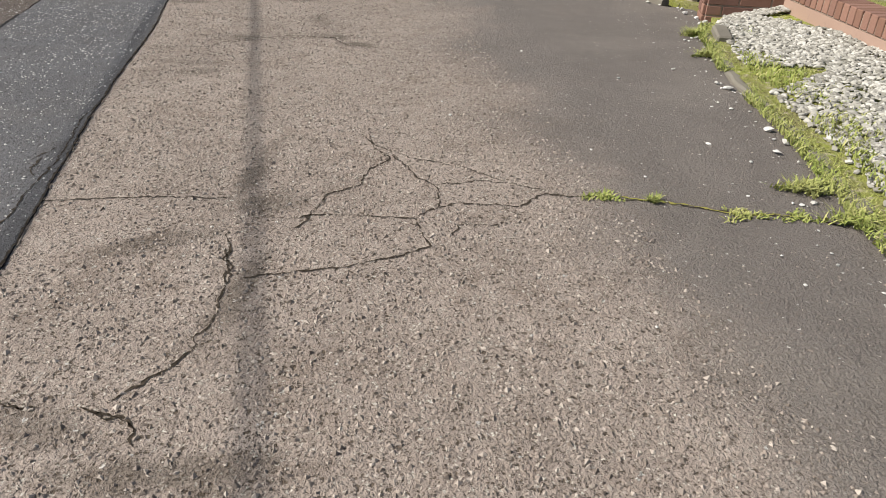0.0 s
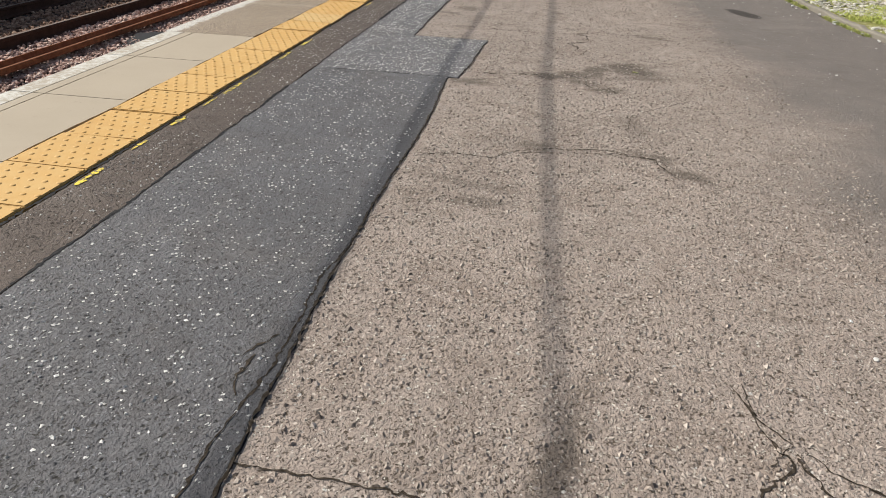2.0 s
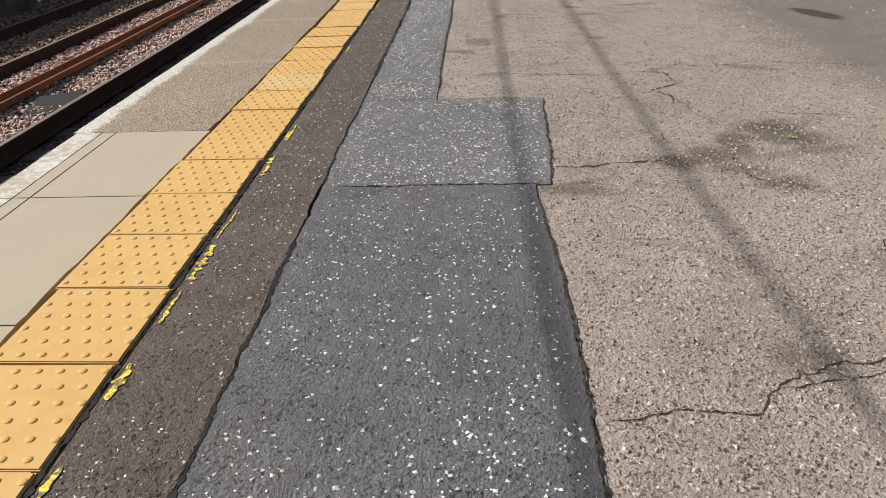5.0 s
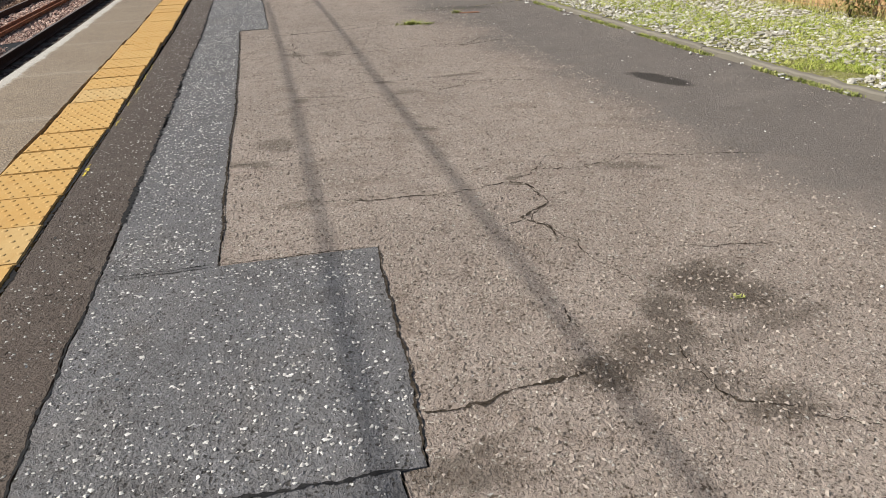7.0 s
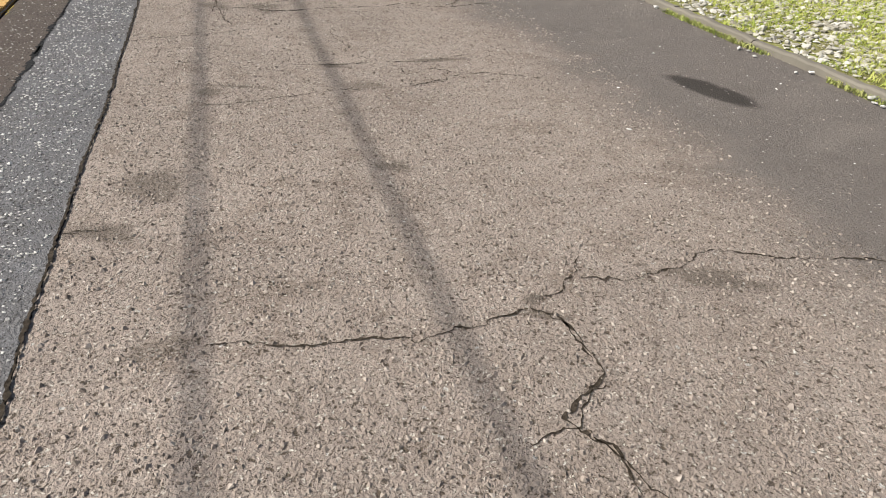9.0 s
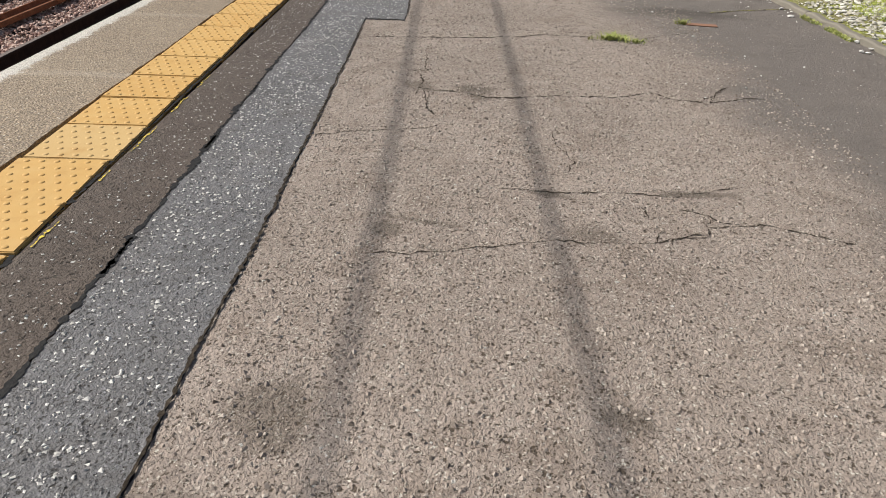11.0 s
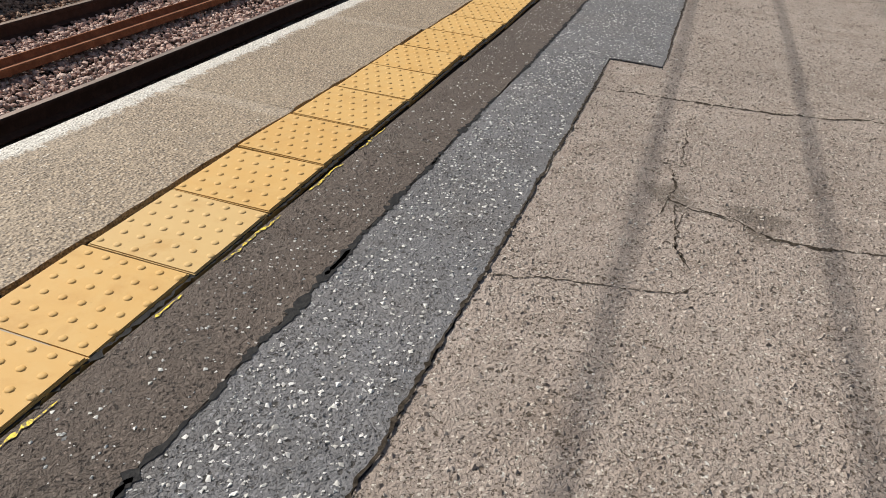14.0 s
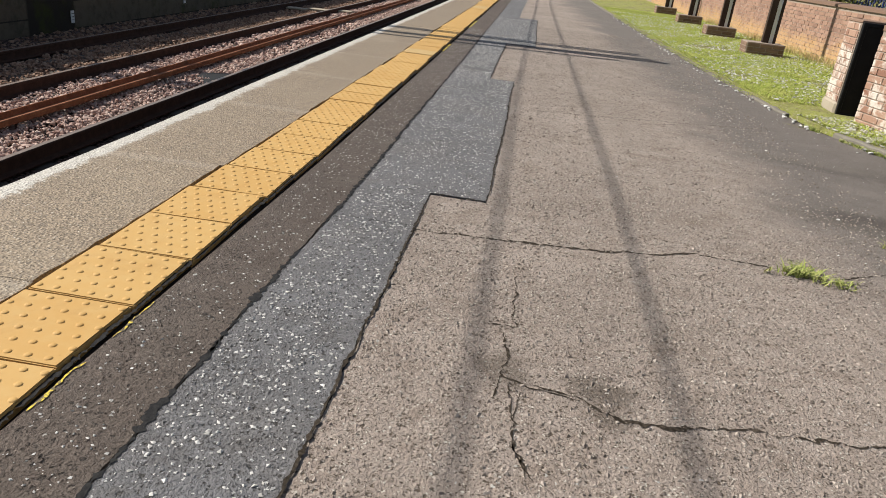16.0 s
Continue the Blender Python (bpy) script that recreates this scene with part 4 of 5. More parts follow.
# ---- tactile tiles ----
def tile_mesh():
    """A blister tile, 0.4 m square, with six staggered rows of low domes."""
    bm = bmesh.new()
    bmesh.ops.create_cube(bm, size=1)
    for v in bm.verts:
        v.co = Vector((v.co.x * 0.382, v.co.y * 0.398, v.co.z * 0.04 - 0.02))
    bmesh.ops.bevel(bm, geom=[e for e in bm.edges if all(v.co.z > -0.01 for v in e.verts)], offset=0.004, segments=2, affect="EDGES")
    for j in range(6):
        for i in range(6):
            x = -0.172 + 0.0635 * i + (0.0318 if j % 2 else 0)
            y = -0.167 + 0.0668 * j
            rings = []
            for r, h in ((0.0135, -0.0005), (0.0115, 0.0021), (0.0075, 0.0036)):
                rings.append([bm.verts.new((x + r * math.cos(a * 0.7854), y + r * math.sin(a * 0.7854), h)) for a in range(8)])
            for lo, hi in zip(rings, rings[1:]):
                for a in range(8):
                    bm.faces.new((lo[a], lo[(a + 1) % 8], hi[(a + 1) % 8], hi[a])).smooth = True
            bm.faces.new(rings[-1]).smooth = True
    me = bpy.data.meshes.new("tactile_tile")
    bm.to_mesh(me)
    bm.free()
    me.materials.append(TILE)
    return me


paving = thing("tactile_paving", "row of worn yellow blister paving tiles", "tactile paving", "", "structure")
tile = tile_mesh()
grout = sweep("joint_grout", [(-0.172, -0.02), (-0.172, 0.002), (0.172, 0.002), (0.172, -0.02)], [(-2.296 - 0.008 * min(max(y - 11.0, 0), 3) + bend(y), y, 0) for y in np.arange(-8, 47, 0.5)], RENDER)
part("joint_grout", grout, paving, "sandy mortar showing in the tile joints")
joint_at = along(((-8.23, -34), (5.31, 0), (6.895, 4), (11.475, 16), (14.70, 24), (47.3, 105)))
for k in range(-34, 104):
    y, pitch = (joint_at(k) + joint_at(k + 1)) / 2, joint_at(k + 1) - joint_at(k)
    ob = part("tactile_tile", tile, paving)
    skew = 0.022 if y > 11 else 0.0
    ob.location = (-2.296 - 0.008 * min(max(y - 11.0, 0), 3) + bend(y) + rng.normal(0, 0.005), y, 0.012 + rng.normal(0, 0.0016))
    ob.rotation_euler = (rng.normal(0, 0.006), rng.normal(0, 0.005), skew + rng.normal(0, 0.009))
    ob.scale.y = pitch / 0.4035

# black bedding visible beside the tiles and scraps of an older yellow line
for n, (y0, y1, w) in enumerate(((5.55, 5.75, 0.018), (5.98, 6.12, 0.012), (6.35, 6.5, 0.014), (6.7, 6.9, 0.008), (6.95, 7.2, 0.02), (7.25, 7.5, 0.006), (7.85, 8.1, 0.012), (8.3, 8.55, 0.014), (11.15, 11.35, 0.008), (11.68, 11.8, 0.006),
                                 (11.98, 12.3, 0.006), (12.5, 12.75, 0.006), (12.9, 13.15, 0.005), (20.5, 21.4, 0.015), (24, 25.5, 0.02), (10.2, 10.4, 0.012))):
    w *= 0.9
    x = -2.068 + 0.5 * w - 0.008 * min(max(y0 - 11.0, 0), 3)
    v, f = ribbon([(x + bend(y), y) for y in np.linspace(y0, y1, 8)], w, 0.0042, 40 + n, 0.6)
    thing("yellow_paint_mark", "scrap of old yellow line paint on asphalt", "paint mark", "old yellow line", "", raw("yellow_paint_mark", v, f, YELLOW))

# ---- kerb and verge ----
kerb = thing("kerb", "low weathered concrete edging along the verge", "kerb", "", "structure")
ks = np.r_[np.arange(-8, 6.0, 0.9), 6.40, np.arange(7.34, FAR, 0.9)]
for n, (y0, y1) in enumerate(zip(ks, ks[1:])):
    if (y0 < 17.9 or y0 > 18.7) and not 6.3 < y0 < 7.33:
        hk = 0.026 if y0 < 7 or y0 > 18 else 0.048
        pts = [(kerb_at(y) + 0.035 + 0.012 * noise.noise((y * 9, 0, n)), y, 0.014 * noise.noise((n * 1.7, 3, y * 7))) for y in np.linspace(y0 + 0.002, y1 - 0.002, 18)]
        part("kerb_stone", sweep("kerb_stone", [(-0.036, -0.03), (-0.034, hk - 0.014), (-0.022, hk - 0.002), (0.0, hk), (0.022, hk - 0.001), (0.034, hk - 0.012), (0.036, -0.03)], pts, KERB), kerb)
verge = thing("verge", "rough verge of soil, sparse grass and stone", "verge", "", "structure",
              sheet("verge", lambda y: kerb_at(y) + 0.06, lambda y: 11.0, -8, FAR, VERGE, 0.035, 0.05, 0.5, 6))

wall_at = along(((4.6, 7.6), (4.95, 9.0), (4.90, 11), (4.75, 13.1), (4.60, 18.6), (4.2, 25), (3.85, 36), (3.0, 55), (2.4, 70)))


def scatter(n, y0, y1, lo, hi, z, power=1.0):
    y = rng.uniform(y0, y1, n)
    u = rng.uniform(0, 1, n) ** power
    x = np.array([lo(b) + (hi(b) - lo(b)) * a for a, b in zip(u, y)])
    return np.stack([x, y, np.full(n, z)], 1)


def keep(pts, seed, scale, least):
    return pts[[noise.noise((p[0] * scale, p[1] * scale, seed)) > least for p in pts]]


inner = lambda y: kerb_at(y) + 0.1
alcove = along(((3.16, 3.0), (3.42, 5.3), (3.58, 6.6)))
far_line = lambda x: 6.78 - 0.36 * (x - 3.09)
ys = np.linspace(3.0, 6.95, 30)
lo, hi = np.array([(inner(y) - 0.06, y, 0.03) for y in ys]), np.array([(alcove(y) + 0.25, y, 0.14) for y in ys])
k = np.arange(29)
thing("bed_soil", "sloping bed of soil and fine gravel", "soil bed", "", "structure", raw("bed_soil", np.concatenate([lo, hi]), np.stack([k, 30 + k, 31 + k, k + 1], 1), VERGE))
p = scatter(9500, 3.0, 6.75, inner, alcove, 0.0, 0.8)
p = p[[q[1] < far_line(q[0]) for q in p]]
p = keep(p, 2, 1.8, -0.3)
for q in p:
    q[2] = 0.045 + 0.095 * (q[0] - inner(q[1])) / (alcove(q[1]) - inner(q[1]))
thing("gravel_bed", "pale limestone gravel in a walled bed", "gravel", "", "stuff", stones("gravel_bed", p, rng.uniform(0.018, 0.052, len(p)), 0.6, GRAVEL))
p = keep(scatter(26000, 8.0, 19.0, inner, wall_at, 0.042), 4, 0.9, -0.45)
thing("verge_stones", "flat pale limestone chips scattered in grass", "gravel", "", "stuff", stones("verge_stones", p, 0.010 + 0.06 * rng.uniform(0, 1, len(p)) ** 2.5, 0.5, LIMESTONE))
p = keep(scatter(5200, 19.8, 34.0, inner, wall_at, 0.052), 9, 0.9, -0.2)
thing("verge_stones", "few pale stones lying in the grass", "gravel", "", "stuff", stones("verge_stones", p, rng.uniform(0.02, 0.05, len(p)), 0.45, WHITE_CHIP))
p = np.concatenate([scatter(150, 3.2, 7.2, lambda y: kerb_at(y) - 0.45, lambda y: kerb_at(y) - 0.02, 0.006, 0.35), scatter(330, 8, 30, lambda y: kerb_at(y) - 0.4, lambda y: kerb_at(y) - 0.01, 0.006, 0.3),
                    scatter(260, 3.2, 20, lambda y: 0.7, lambda y: kerb_at(y) - 0.2, 0.003)])
thing("loose_chips", "small white stone chips lying on the asphalt", "stone chips", "", "stuff", stones("loose_chips", p, 0.006 + 0.02 * rng.uniform(0, 1, len(p)) ** 3, 0.5, WHITE_CHIP))
p = scatter(190, 4, 32, lambda y: kerb_at(y) - 0.16, lambda y: kerb_at(y) - 0.01, 0.012, 0.5)
thing("loose_chips", "larger pale stones along the kerb", "stone chips", "", "stuff", stones("loose_chips", p, rng.uniform(0.02, 0.062, len(p)), 0.5, WHITE_CHIP))

p = np.concatenate([keep(scatter(110000, 8.0, 19.0, inner, wall_at, 0.034), 7, 1.4, -0.08), keep(scatter(22000, 8.0, 19.0, lambda y: wall_at(y) - 1.3, wall_at, 0.034), 3, 1.2, -0.15)])
thing("verge_grass", "short yellow-green grass on the verge", "grass", "", "stuff", blades("verge_grass", p, 0.026, 0.0055, 1.7, GRASS))
p = keep(scatter(130000, 19.75, 36.0, inner, wall_at, 0.034), 7, 0.8, -0.45)
thing("verge_grass", "thick short green grass on the verge", "grass", "", "stuff", blades("verge_grass", p, 0.030, 0.0065, 2.3, GRASS))
p = scatter(6000, 9, 34.0, lambda y: wall_at(y) - 0.30, lambda y: wall_at(y) - 0.02, 0.034)
thing("wall_grass", "dry straw-coloured tall grass at the wall foot", "grass", "", "stuff", blades("wall_grass", keep(p, 5, 0.6, 0.0), 0.16, 0.005, 0.5, STRAW))
p = np.concatenate([keep(scatter(9000, 3.0, 6.6, lambda y: kerb_at(y) - 0.05, lambda y: kerb_at(y) + 0.15, 0.015), 8, 1.6, -0.3), keep(scatter(5200, 3.0, 6.6, inner, lambda y: inner(y) + 0.45, 0.06), 8, 1.3, -0.1),
                    keep(scatter(9000, 7.9, 19.0, lambda y: kerb_at(y) - 0.06, lambda y: kerb_at(y) + 0.01, 0.0), 12, 2.2, 0.05), keep(scatter(4000, 20, 32.0, lambda y: kerb_at(y) - 0.05, lambda y: kerb_at(y) + 0.14, 0.02), 12, 2.2, -0.25)])
thing("kerb_grass", "mossy yellow-green grass along the kerb", "grass", "", "stuff", blades("kerb_grass", p, 0.026, 0.006, 1.3, WEED))


def weed(x, y, r, h, n, label):
    n *= 2
    a, q = rng.uniform(0, 6.28, n), r * np.sqrt(rng.uniform(0, 1, n))
    q = q * (0.8 + 0.45 * np.sin(3 * a + 9 * x) + 0.3 * np.sin(7 * a + 5 * y))
    pts = np.stack([x + q * np.cos(a), y + 0.6 * q * np.sin(a), np.zeros(n)], 1)
    thing("weed", label, "weed", "weeds in the cracks", "", blades("weed", pts, h * 0.75, 0.007, 1.5, WEED))


for x, y, r, h, n in ((0.46, 14.38, 0.13, 0.05, 130), (0.62, 14.33, 0.09, 0.03, 55), (1.12, 14.98, 0.05, 0.05, 50), (1.2, 4.02, 0.07, 0.018, 90), (1.38, 3.96, 0.03, 0.03, 40), (1.66, 3.81, 0.09, 0.016, 120), (1.85, 3.77, 0.08, 0.014, 90),
                      (2.06, 3.70, 0.13, 0.05, 220), (2.02, 18.5, 0.10, 0.07, 160), (2.30, 17.95, 0.20, 0.08, 320), (2.02, 3.98, 0.1, 0.05, 160), (2.78, 6.35, 0.07, 0.06, 160), (2.62, 5.85, 0.09, 0.05, 180), (0.36, 8.2, 0.02, 0.012, 18)):
    weed(x, y, r, h, n, "green weed tuft growing from a crack" if r < 0.1 else "spreading green weed clump in the asphalt")
for n, pts in enumerate((((1.47, 15.45), (1.73, 15.57), (2.30, 15.75)), ((1.2, 4.03), (1.46, 3.93), (1.63, 3.82), (1.87, 3.77)), ((1.55, 18.55), (1.75, 18.3), (1.9, 18.2)))):
    v, f = ribbon(pts, 0.007, 0.004, 70 + n, 1.0)
    thing("moss_line", "yellow-green moss grown along a crack", "moss", "moss in the cracks", "", raw("moss_line", v, f, MOSS))
brick_bit = thing("brick_fragment", "flat broken red brick piece bedded in asphalt", "brick")
ob = part("fragment", box_mesh("fragment", 0.24, 0.07, 0.009, TERRACOTTA, 0.003), brick_bit)
brick_bit.location, brick_bit.rotation_euler = (1.27, 14.95, 0.0), (0, 0, radians(-8))
stub = thing("kerb_fragment", "short grey broken concrete block lying by the kerb", "concrete block", me=box_mesh("kerb_fragment", 0.1, 0.26, 0.06, KERB, 0.012))
stub.location, stub.rotation_euler = (2.88, 6.18, 0.02), (radians(4), 0, radians(-20))


# ---- brickwork ----
def brick_mesh(name, l, h, d, material):
    """One brick with worn edges: length along x, its face towards -y."""
    return box_mesh(name, l, d, h, material, 0.004)


BRICKS = {}


def course(parent, p0, p1, z0, rows, material, soldier=False, group_mesh=None):
    """Rows of bricks on the face from p0 to p1 (the face looks to the right of that way); as parts, or joined into arrays."""
    a, b = Vector((*p0, 0)), Vector((*p1, 0))
    run = (b - a).length
    turn = math.atan2(b.y - a.y, b.x - a.x)
    l, h = (0.065, 0.215) if soldier else (0.215, 0.065)
    key = (l, material.name)
    if key not in BRICKS:
        BRICKS[key] = brick_mesh("brick", l, h, 0.05, material)
    for r in range(rows):
        s = -(l + 0.01) / 2 if (r % 2 and not soldier) else 0.0
        while s < run - 0.03:
            lo, hi = max(s, 0.0), min(s + l, run)
            if hi - lo > 0.03:
                m = a + (b - a) * ((lo + hi) / 2 / run)
                m.z = z0 + 0.005 + r * (h + 0.01)
                wide = (hi - lo) / l
                if group_mesh is None:
                    ob = part("brick", BRICKS[key], parent)
                    ob.location = m + Vector((rng.normal(0, 0.001), rng.normal(0, 0.001), 0))
                    ob.rotation_euler = (0, 0, turn + rng.normal(0, 0.006))
                    ob.scale.x = wide
                else:
                    group_mesh.append((m, turn, hi - lo, h))
            s += l + 0.01


def joined_bricks(name, rows, material, depth=0.05):
    c = np.array([(x, y, z) for x in (-0.5, 0.5) for y in (-0.5, 0.5) for z in (0, 1)], float)
    q = np.array([(0, 1, 3, 2), (4, 6, 7, 5), (0, 4, 5, 1), (2, 3, 7, 6), (0, 2, 6, 4), (1, 5, 7, 3)])
    v = []
    for m, turn, l, h in rows:
        p = c * (l, depth + rng.normal(0, 0.004), h)
        cs, sn = math.cos(turn), math.sin(turn)
        v.append(np.stack([p[:, 0] * cs - p[:, 1] * sn + m.x, p[:, 0] * sn + p[:, 1] * cs + m.y, p[:, 2] + m.z], 1))
    f = q[None] + 8 * np.arange(len(rows))[:, None, None]
    return raw(name, np.concatenate(v), f.reshape(-1, 4), material)


def core(name, pts, thick, height, material, z=0.0):
    return sweep(name, [(-0.018, z - 0.05), (-0.018, height), (thick, height), (thick, z - 0.05)], [(x, y, 0) for x, y in pts], material)


# boundary wall behind the verge; its face looks back over the platform
wall = thing("wall_boundary", "weathered red brick boundary wall with orange lichen", "wall", "", "structure")
run = [(wall_at(y), y) for y in np.arange(9.0, 60, 1.0)]
part("wall_core", core("wall_core", run, 0.24, 1.02, MORTAR), wall)
rows = []
for a, b in zip(run, run[1:]):
    if b[1] < 46:
        course(wall, b, a, 0.0, 13, BRICK_OLD, group_mesh=rows)
tagged(part("brickwork", joined_bricks("brickwork", rows, BRICK_OLD), wall), kind="stuff")
cope = sweep("wall_coping", [(-0.05, 1.022), (-0.05, 1.07), (0.12, 1.10), (0.29, 1.07), (0.29, 1.022)], [(x, y, 0) for x, y in run], BRICK_DARK)
part("wall_coping", cope, wall, "dark brick coping")

# walled gravel bed at the start
bed = thing("wall_bed", "red brick wall round a gravel bed, with a soldier course", "wall", "", "structure")
far_a, far_b, near_b = (3.09, 6.80), (3.60, 6.62), (3.13, 2.9)
part("wall_core", core("wall_core", [far_b, far_a], 0.20, 0.205, MORTAR), bed)
course(bed, far_a, far_b, -0.03, 3, BRICK)
end_a = (far_a[0] + 0.07, far_a[1] + 0.19)
course(bed, end_a, far_a, -0.03, 3, BRICK)
edge_brick = box_mesh("coping_brick", 0.065, 0.215, 0.105, BRICK, 0.004)
for p0, p1 in ((far_a, far_b), (far_b, near_b)):
    a, b = Vector((*p0, 0.205)), Vector((*p1, 0.205))
    turn = math.atan2(b.y - a.y, b.x - a.x)
    for s in np.arange(0.03, (b - a).length, 0.0755):
        ob = part("coping_brick", edge_brick, bed)
        ob.location = a.lerp(b, s / (b - a).length) + Vector((-math.sin(turn), math.cos(turn), 0)) * 0.085
        ob.rotation_euler = (rng.normal(0, 0.01), rng.normal(0, 0.01), turn + rng.normal(0, 0.012))
    part("coping_bed", sweep("coping_bed", [(-0.015, 0.20), (-0.015, 0.295), (0.18, 0.295), (0.18, 0.20)], [(*p1, 0), (*p0, 0)], MORTAR), bed)
part("band", sweep("band", [(-0.02, -0.03), (-0.02, 0.198), (0.20, 0.198), (0.20, -0.03)], [(*near_b, 0), (*far_b, 0)], BAND), bed, "smooth pink plinth band")


def gate_pair(x, y, turn, wide, deep, leaf, label):
    """A squat brick pier, its near corner at x, y, with a black steel gate leaf running from that corner."""
    post = thing("gate_pier", label, "pier", "gate piers")
    part("pier_core", box_mesh("pier_core", wide + 0.034, deep + 0.034, 0.98, MORTAR, 0.004), post)
    for p0, p1 in (((-wide / 2, deep / 2), (-wide / 2, -deep / 2)), ((-wide / 2, -deep / 2), (wide / 2, -deep / 2))):
        course(post, p0, p1, 0.0, 13, PALE_BRICK)
    part("cap", box_mesh("cap", wide + 0.045, deep + 0.045, 0.03, BRICK_DARK, 0.006), post, "dark mortar capping").location = (0, 0, 0.98)
    part("foot", box_mesh("foot", wide + 0.075, deep + 0.075, 0.16, RENDER, 0.03), post, "rough cement foot")
    t = Matrix.Rotation(turn, 3, "Z")
    post.location, post.rotation_euler = Vector((x, y, 0)) + t @ Vector((wide / 2 + 0.03, deep / 2 + 0.03, 0)), (0, 0, turn)
    gate = thing("steel_gate", "black painted steel gate leaf standing against a pier", "gate", "steel gates")
    part("panel", box_mesh("panel", leaf, 0.03, 0.94, BLACK, 0.004), gate)
    for sx, sz, px, pz in ((0.04, 0.98, -leaf / 2, 0.0), (0.04, 0.98, leaf / 2, 0.0), (leaf, 0.04, 0, 0.0), (leaf, 0.04, 0, 0.94)):
        part("gate_frame", box_mesh("gate_frame", sx, 0.045, sz, BLACK, 0.004), gate).location = (px, 0, pz)
    gate.location, gate.rotation_euler = Vector((x, y, 0.01)) + t @ Vector((leaf / 2 + 0.03, -0.035, 0)), (0, 0, turn)


gate_pair(3.275, 7.31, radians(31), 0.24, 0.22, 1.9, "brick pier stained orange with a cement foot, beside a black gate")
gate_pair(2.32, 19.42, radians(-2), 0.30, 0.38, 0.5, "whitewashed worn brick pier beside a black gate")

stub_wall = thing("wall_gate_side", "lit weathered orange-red brick wall end with pale mortar", "wall", "", "structure")
part("wall_core", core("wall_core", [(2.62, 18.2), (2.40, 19.0)], 0.24, 0.95, MORTAR), stub_wall)
course(stub_wall, (2.40, 19.0), (2.62, 18.2), 0.0, 12, PALE_BRICK)
part("wall_core", core("wall_core", [(4.7, 18.5), (2.62, 18.2)], 0.2, 0.95, MORTAR), stub_wall)
course(stub_wall, (2.62, 18.2), (3.6, 18.34), 0.0, 12, PALE_BRICK)
part("wall_coping", sweep("wall_coping", [(-0.03, 0.95), (-0.03, 1.0), (0.27, 1.0), (0.27, 0.95)], [(2.62, 18.2, 0), (2.40, 19.0, 0)], BRICK_DARK), stub_wall)


# posts on plinths along the verge
def post_on_plinth(x, y, w):
    base = thing("brick_plinth", "low dark brick plinth standing in grass", "plinth", "post plinths")
    part("plinth_core", box_mesh("plinth_core", w + 0.034, 0.454, 0.235, MORTAR, 0.003), base)
    for p0, p1 in (((-w / 2, 0.21), (-w / 2, -0.21)), ((-w / 2, -0.21), (w / 2, -0.21))):
        course(base, p0, p1, 0.0, 3, BRICK_DARK)
    base.location = (x + w / 2, y + 0.2, 0.02)
    post = thing("steel_post", "dark brown steel channel post with a painted lit strip", "post", "steel posts")
    for dx, sx in ((-0.06, 0.115), (0.095, 0.05)):
        part("flange", box_mesh("flange", sx, 0.10, 2.9, DARK_STEEL, 0.006), post)
        post.children[-1].location = (dx, 0, 0)
    # the pale colour paints the sunlit face between the dark flanges
    part("web", box_mesh("web", 0.08, 0.02, 2.9, PLATE, 0.002), post, "pale grey web painted as a lit face").location = (0.033, -0.02, 0)
    post.location = (x + w * 0.62, y + 0.2, 0.257)


for x, y, w in ((2.80, 25.4, 0.64), (2.74, 28.9, 0.62), (2.64, 32.4, 0.6), (2.5, 36.0, 0.6)):
    post_on_plinth(x, y, w)

# blue palisade and a shrub behind the boundary wall
fence = thing("palisade_fence", "blue steel palisade fence behind the wall", "fence")
for k in range(60):
    part("pale", box_mesh("pale", 0.03, 0.07, 1.75, FENCE_BLUE, 0.004) if k == 0 else fence.children[0].data, fence).location = (5.7, 22.0 + 0.15 * k, 0.03)
for z in (0.35, 1.35):
    part("rail", box_mesh("rail", 0.04, 9.2, 0.05, FENCE_BLUE, 0.004), fence).location = (5.74, 26.5, z)
shrub = thing("shrub", "straggly brown-green shrub growing over the wall", "shrub")
for k in range(7):
    a = k * 0.9
    pts = [(5.0 + 0.07 * k * math.cos(a) * t, 28.5 + 0.5 * math.sin(a) * t + 0.2 * k, 0.03 + 0.75 * t + 0.03 * k) for t in np.linspace(0, 1.8, 6)]
    part("stem", tube("stem", [(p[0] + 0.001 * i, p[1], p[2]) for i, p in enumerate(pts)], 0.012, SOIL, 5), shrub)
q = rng.normal(0, 1, (5200, 3)) * (0.28, 1.3, 0.24) + (5.0, 29.2, 1.25)
part("leaves", blades("leaves", keep(q, 3, 2.2, -0.1), 0.09, 0.035, 1.2, SHRUB), shrub)
small = thing("shrub", "small leggy shrub at the wall foot", "shrub")
q = rng.normal(0, 1, (260, 3)) * (0.07, 0.12, 0.11) + (4.5, 12.6, 0.22)
part("leaves", blades("leaves", q, 0.05, 0.02, 1.2, SHRUB), small)
for k in range(4):
    part("stem", tube("stem", [(4.5, 12.6 + 0.01 * k, 0.03), (4.5 + 0.02 * k, 12.57 + 0.03 * k, 0.2), (4.5 - 0.03 * k, 12.55 + 0.05 * k, 0.36)], 0.006, SOIL, 5), small)

# ---- railway ----
bed_top = -1.085
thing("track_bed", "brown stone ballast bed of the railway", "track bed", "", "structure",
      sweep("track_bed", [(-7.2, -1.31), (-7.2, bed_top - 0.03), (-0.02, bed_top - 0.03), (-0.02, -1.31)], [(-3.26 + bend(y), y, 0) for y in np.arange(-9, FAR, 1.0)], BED))

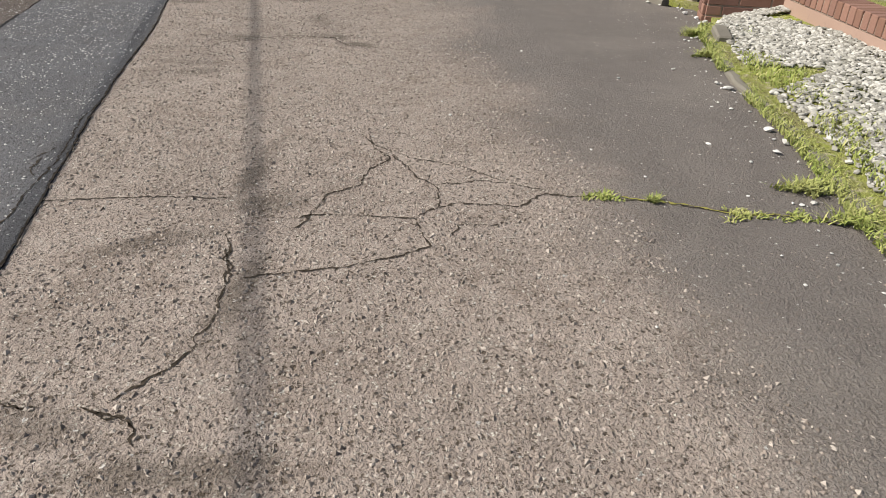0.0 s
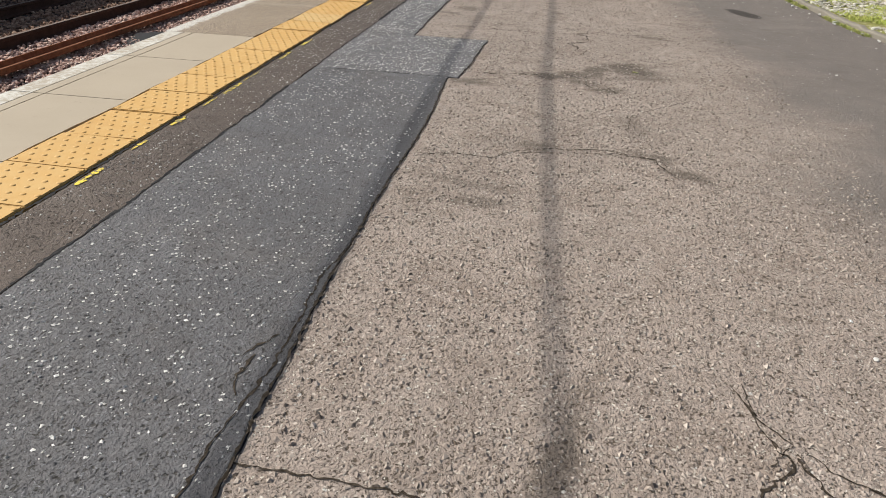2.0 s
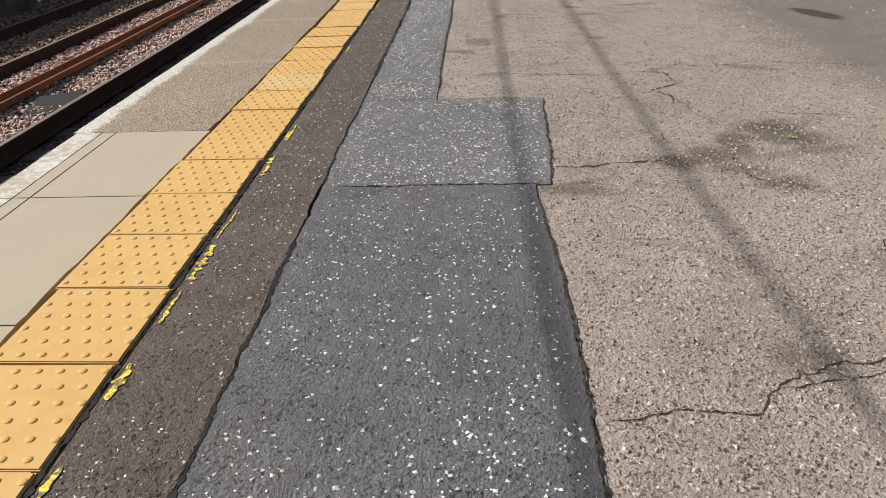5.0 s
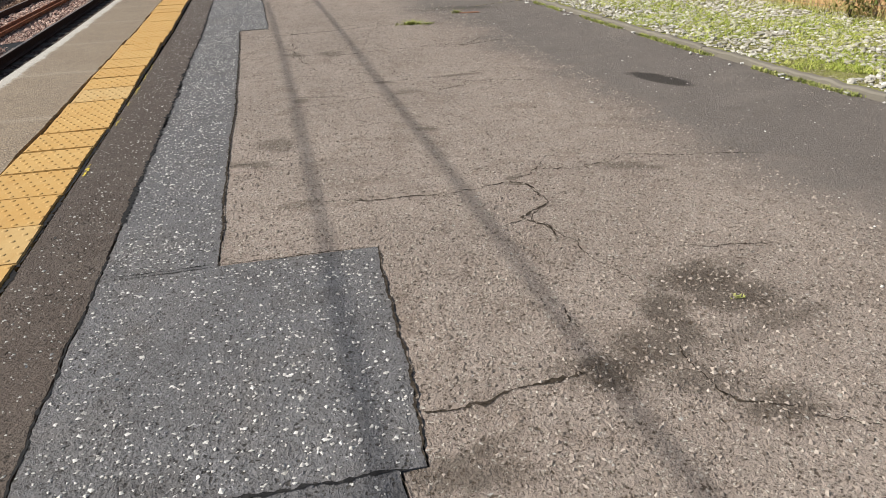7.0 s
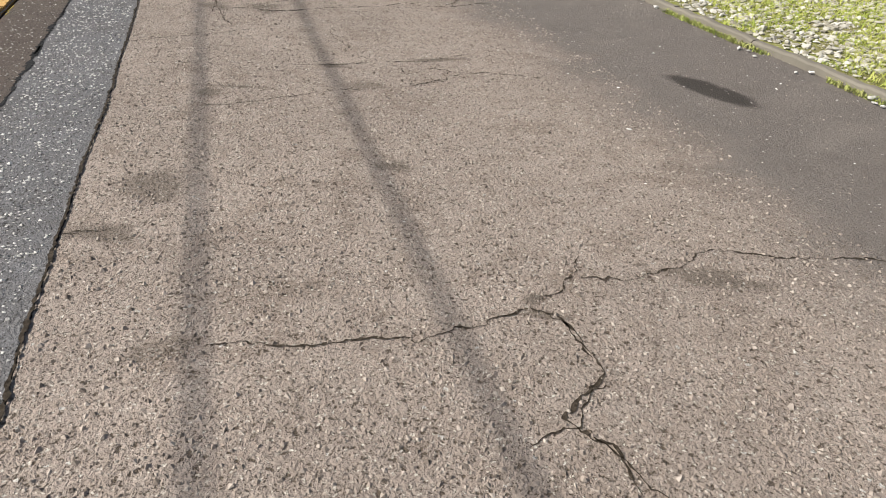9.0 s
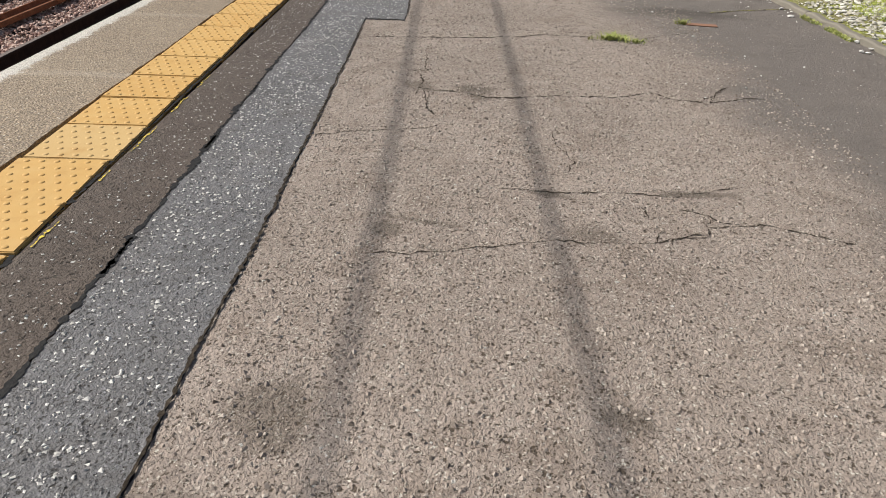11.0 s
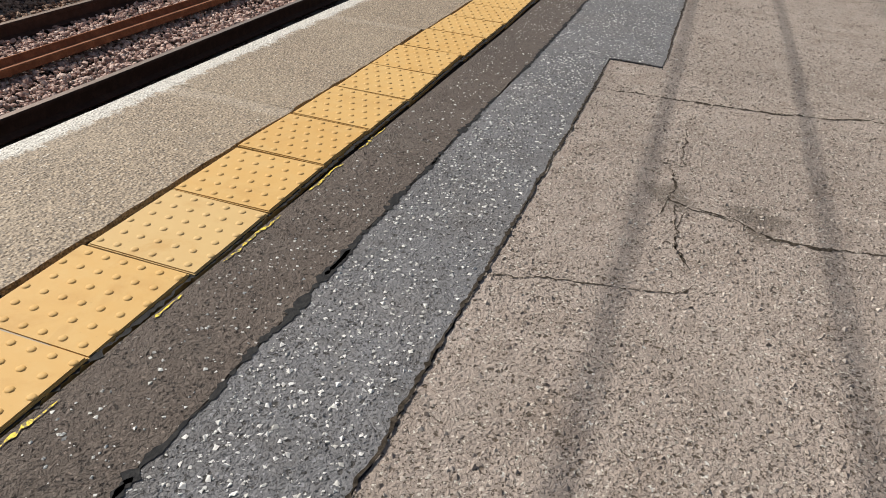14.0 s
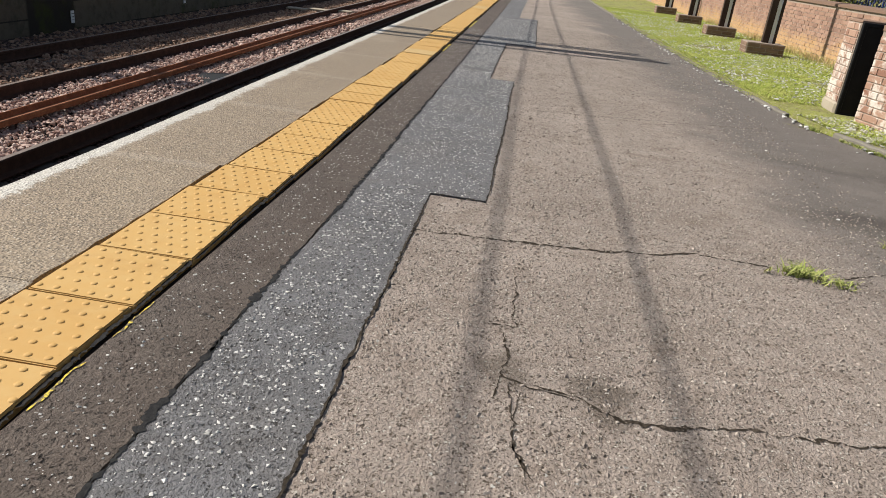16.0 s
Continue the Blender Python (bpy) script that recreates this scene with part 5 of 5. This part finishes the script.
RAIL_PROFILE = [(-0.07, 0), (-0.07, 0.012), (-0.012, 0.03), (-0.010, 0.115), (-0.036, 0.125), (-0.036, 0.150), (-0.028, 0.159), (0.028, 0.159), (0.036, 0.150), (0.036, 0.125), (0.010, 0.115), (0.012, 0.03), (0.07, 0.012), (0.07, 0)]
sleeper_mesh = box_mesh("sleeper", 2.5, 0.26, 0.16, SLEEPER, 0.015)
clip_mesh = box_mesh("clip", 0.09, 0.12, 0.035, RAIL, 0.01)


def railway(x, label):
    track = thing("railway_track", label, "railway track", "railway tracks")
    for side in (-0.7525, 0.7525):
        pts = [(x + side + bend(y), y, -1.079) for y in np.arange(-9, FAR, 1.5)]
        rail = part("rail", sweep("rail", RAIL_PROFILE, pts, RAIL), track, "rust-brown steel rail")
        part("rail_head", sweep("rail_head", [(-0.027, 0.157), (-0.027, 0.1605), (0.027, 0.1605), (0.027, 0.157)], pts, HEAD), rail, "dull worn running surface")
    for k in range(100):
        y = -4 + 0.66 * k
        ob = part("sleeper", sleeper_mesh, track)
        ob.location = (x + bend(y), y, -1.262)
        ob.rotation_euler = (0, 0, rng.normal(0, 0.01))
    return track


railway(-4.72, "near railway line on concrete sleepers below the platform")
railway(-8.10, "far railway line on concrete sleepers, partly in shade")

spare = thing("spare_rail", "rusty orange spare rail lying between the tracks", "rail")
pts = [(-6.40 + bend(y), y, -1.045) for y in np.arange(-9, FAR, 1.5)]
turned = [(z - 0.08, 0.07 + x) for x, z in RAIL_PROFILE]
part("rail", sweep("rail", turned, pts, RUST), spare)


def ballast(n, y0, y1, x0, x1, z, size, material, label):
    y = rng.uniform(y0, y1, n)
    x = rng.uniform(x0, x1, n) + np.array([bend(v) for v in y])
    z = z + rng.uniform(-0.02, 0.02, n) + np.array([0.025 * noise.noise((a * 1.5, b * 1.5, 2)) for a, b in zip(x, y)])
    thing("ballast", label, "ballast", "", "stuff", stones("ballast", np.stack([x, y, z], 1), rng.uniform(size * 0.6, size * 1.4, n), 0.8, material))


ballast(20000, 8.0, 24.0, -7.25, -5.56, bed_top + 0.016, 0.049, BALLAST, "broken pinkish-brown ballast stones between the tracks")
ballast(4200, -8.0, 8.0, -7.25, -5.56, bed_top + 0.01, 0.075, BALLAST, "broken pinkish-brown ballast stones between the tracks")
ballast(7500, 24.0, 46.0, -7.25, -5.57, bed_top + 0.018, 0.078, BALLAST, "broken pinkish-brown ballast stones between the tracks")
ballast(10500, 9.0, 30.0, -8.75, -7.45, bed_top - 0.008, 0.055, BALLAST_FAR, "yellow-brown ballast stones between far rails")
ballast(4500, 30.0, 46.0, -8.75, -7.45, bed_top + 0.0, 0.075, BALLAST_FAR, "yellow-brown ballast stones between far rails")
ballast(4500, 9.0, 40.0, -10.2, -9.0, bed_top - 0.03, 0.075, BALLAST_FAR, "dark ballast stones at the wall foot")
for x, y in ((-8.75, 33.9), (-7.55, 34.9), (-8.2, 34.4)):
    board = thing("crossing_board", "pale concrete board laid across the track", "concrete board", "crossing boards", me=box_mesh("crossing_board", 0.62, 0.42, 0.05, SMOOTH, 0.01))
    board.location, board.rotation_euler = (x, y, -1.05), (0, 0, radians(3))
# thin sheets added to paint a shadow and a dark patch on the ballast
for y in (12.6, 21.8):
    mat = thing("rubber_sheet", "thin dark sheet added for shade and a dark patch on the ballast", "rubber sheet", me=box_mesh("rubber_sheet", 0.55, 0.75, 0.02, DARK_SHEET, 0.006))
    mat.location, mat.rotation_euler = (-5.9, y, -1.05), (radians(3), radians(-4), radians(12))

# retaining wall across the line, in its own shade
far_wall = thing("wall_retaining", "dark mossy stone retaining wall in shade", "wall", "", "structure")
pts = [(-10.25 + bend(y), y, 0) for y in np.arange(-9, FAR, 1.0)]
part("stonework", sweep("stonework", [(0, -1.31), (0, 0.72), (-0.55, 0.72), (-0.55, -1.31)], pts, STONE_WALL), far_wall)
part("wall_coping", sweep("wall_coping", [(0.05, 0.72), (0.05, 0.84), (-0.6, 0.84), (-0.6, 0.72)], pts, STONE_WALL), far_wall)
for y, z in ((15.15, -0.95), (25.0, -0.92), (29.9, -0.80), (20.2, -1.0)):
    plate = thing("wall_plate", "small white marker plate fixed to the dark wall", "marker plate", "wall plates")
    part("plate", box_mesh("plate", 0.012, 0.11, 0.24, PLATE, 0.002, False), plate)
    for dz in (-0.06, 0.0, 0.06):
        part("text_bar", box_mesh("text_bar", 0.004, 0.07, 0.012, CABLE, 0.0, False), plate, "dark line of small writing").location = (0.008, 0, dz)
    plate.location = (-10.235 + bend(y), y, z + 0.06)

# ---- overhead lines, whose shadows fall on the platform ----
def aloft(x, y, h):
    """The place at height h whose shadow falls at x, y on the platform."""
    return (x + to_sun.x / to_sun.z * h, y + to_sun.y / to_sun.z * h, h)


for line in (((-0.60, -20), (-0.79, 3.5), (-0.84, 5), (-0.87, 6.5), (-0.90, 7.5), (-0.925, 9), (-0.945, 12), (-1.0, 15), (-1.10, 19), (-1.24, 30), (-1.9, 75)), ((0.10, -20), (0.0, 2.5), (-0.06, 4), (-0.14, 5.8), (-0.235, 8), (-0.26, 10), (-0.29, 12), (-0.33, 15), (-0.42, 18), (-0.85, 32), (-1.6, 75))):
    xs, ys = [p[0] for p in line], [p[1] for p in line]
    pts = [aloft(float(np.interp(y, ys, xs)), y, 4.6) for y in np.arange(-20, 75, 1.0)]
    thing("overhead_cable", "black overhead cable running along the platform", "cable", "overhead cables", "", tube("overhead_cable", pts, 0.0112, CABLE, 6))

# unseen tubes and masts, added to throw the shadow lines crossing the platform
gantry = thing("signal_gantry", "unseen tubular gantry added to cast shadow lines on the platform", "gantry")
for x0, y0, x1, y1, r in ((-3.6, 22.34, 0.55, 22.95, 0.045), (-3.4, 21.10, 0.2, 22.0, 0.04), (-2.0, 21.75, 0.95, 22.42, 0.055), (-3.2, 22.50, 0.6, 23.15, 0.035), (-1.4, 21.95, 0.75, 22.62, 0.05)):
    grow = (-9.0 - x1) / (x0 - x1)
    a, b = Vector(aloft(x1, y1, 4.6)), Vector(aloft(x1 + (x0 - x1) * grow, y1 + (y0 - y1) * grow * 0.5, 4.75))
    part("boom_tube", tube("boom_tube", [tuple(a.lerp(b, t)) for t in (0, 0.3, 0.6, 1)], r * 1.6, CABLE, 6), gantry)
for y in (22.2, 23.2):
    part("mast", box_mesh("mast", 0.16, 0.16, 6.4, DARK_STEEL, 0.01), gantry).location = (-13.5, y, -1.32)
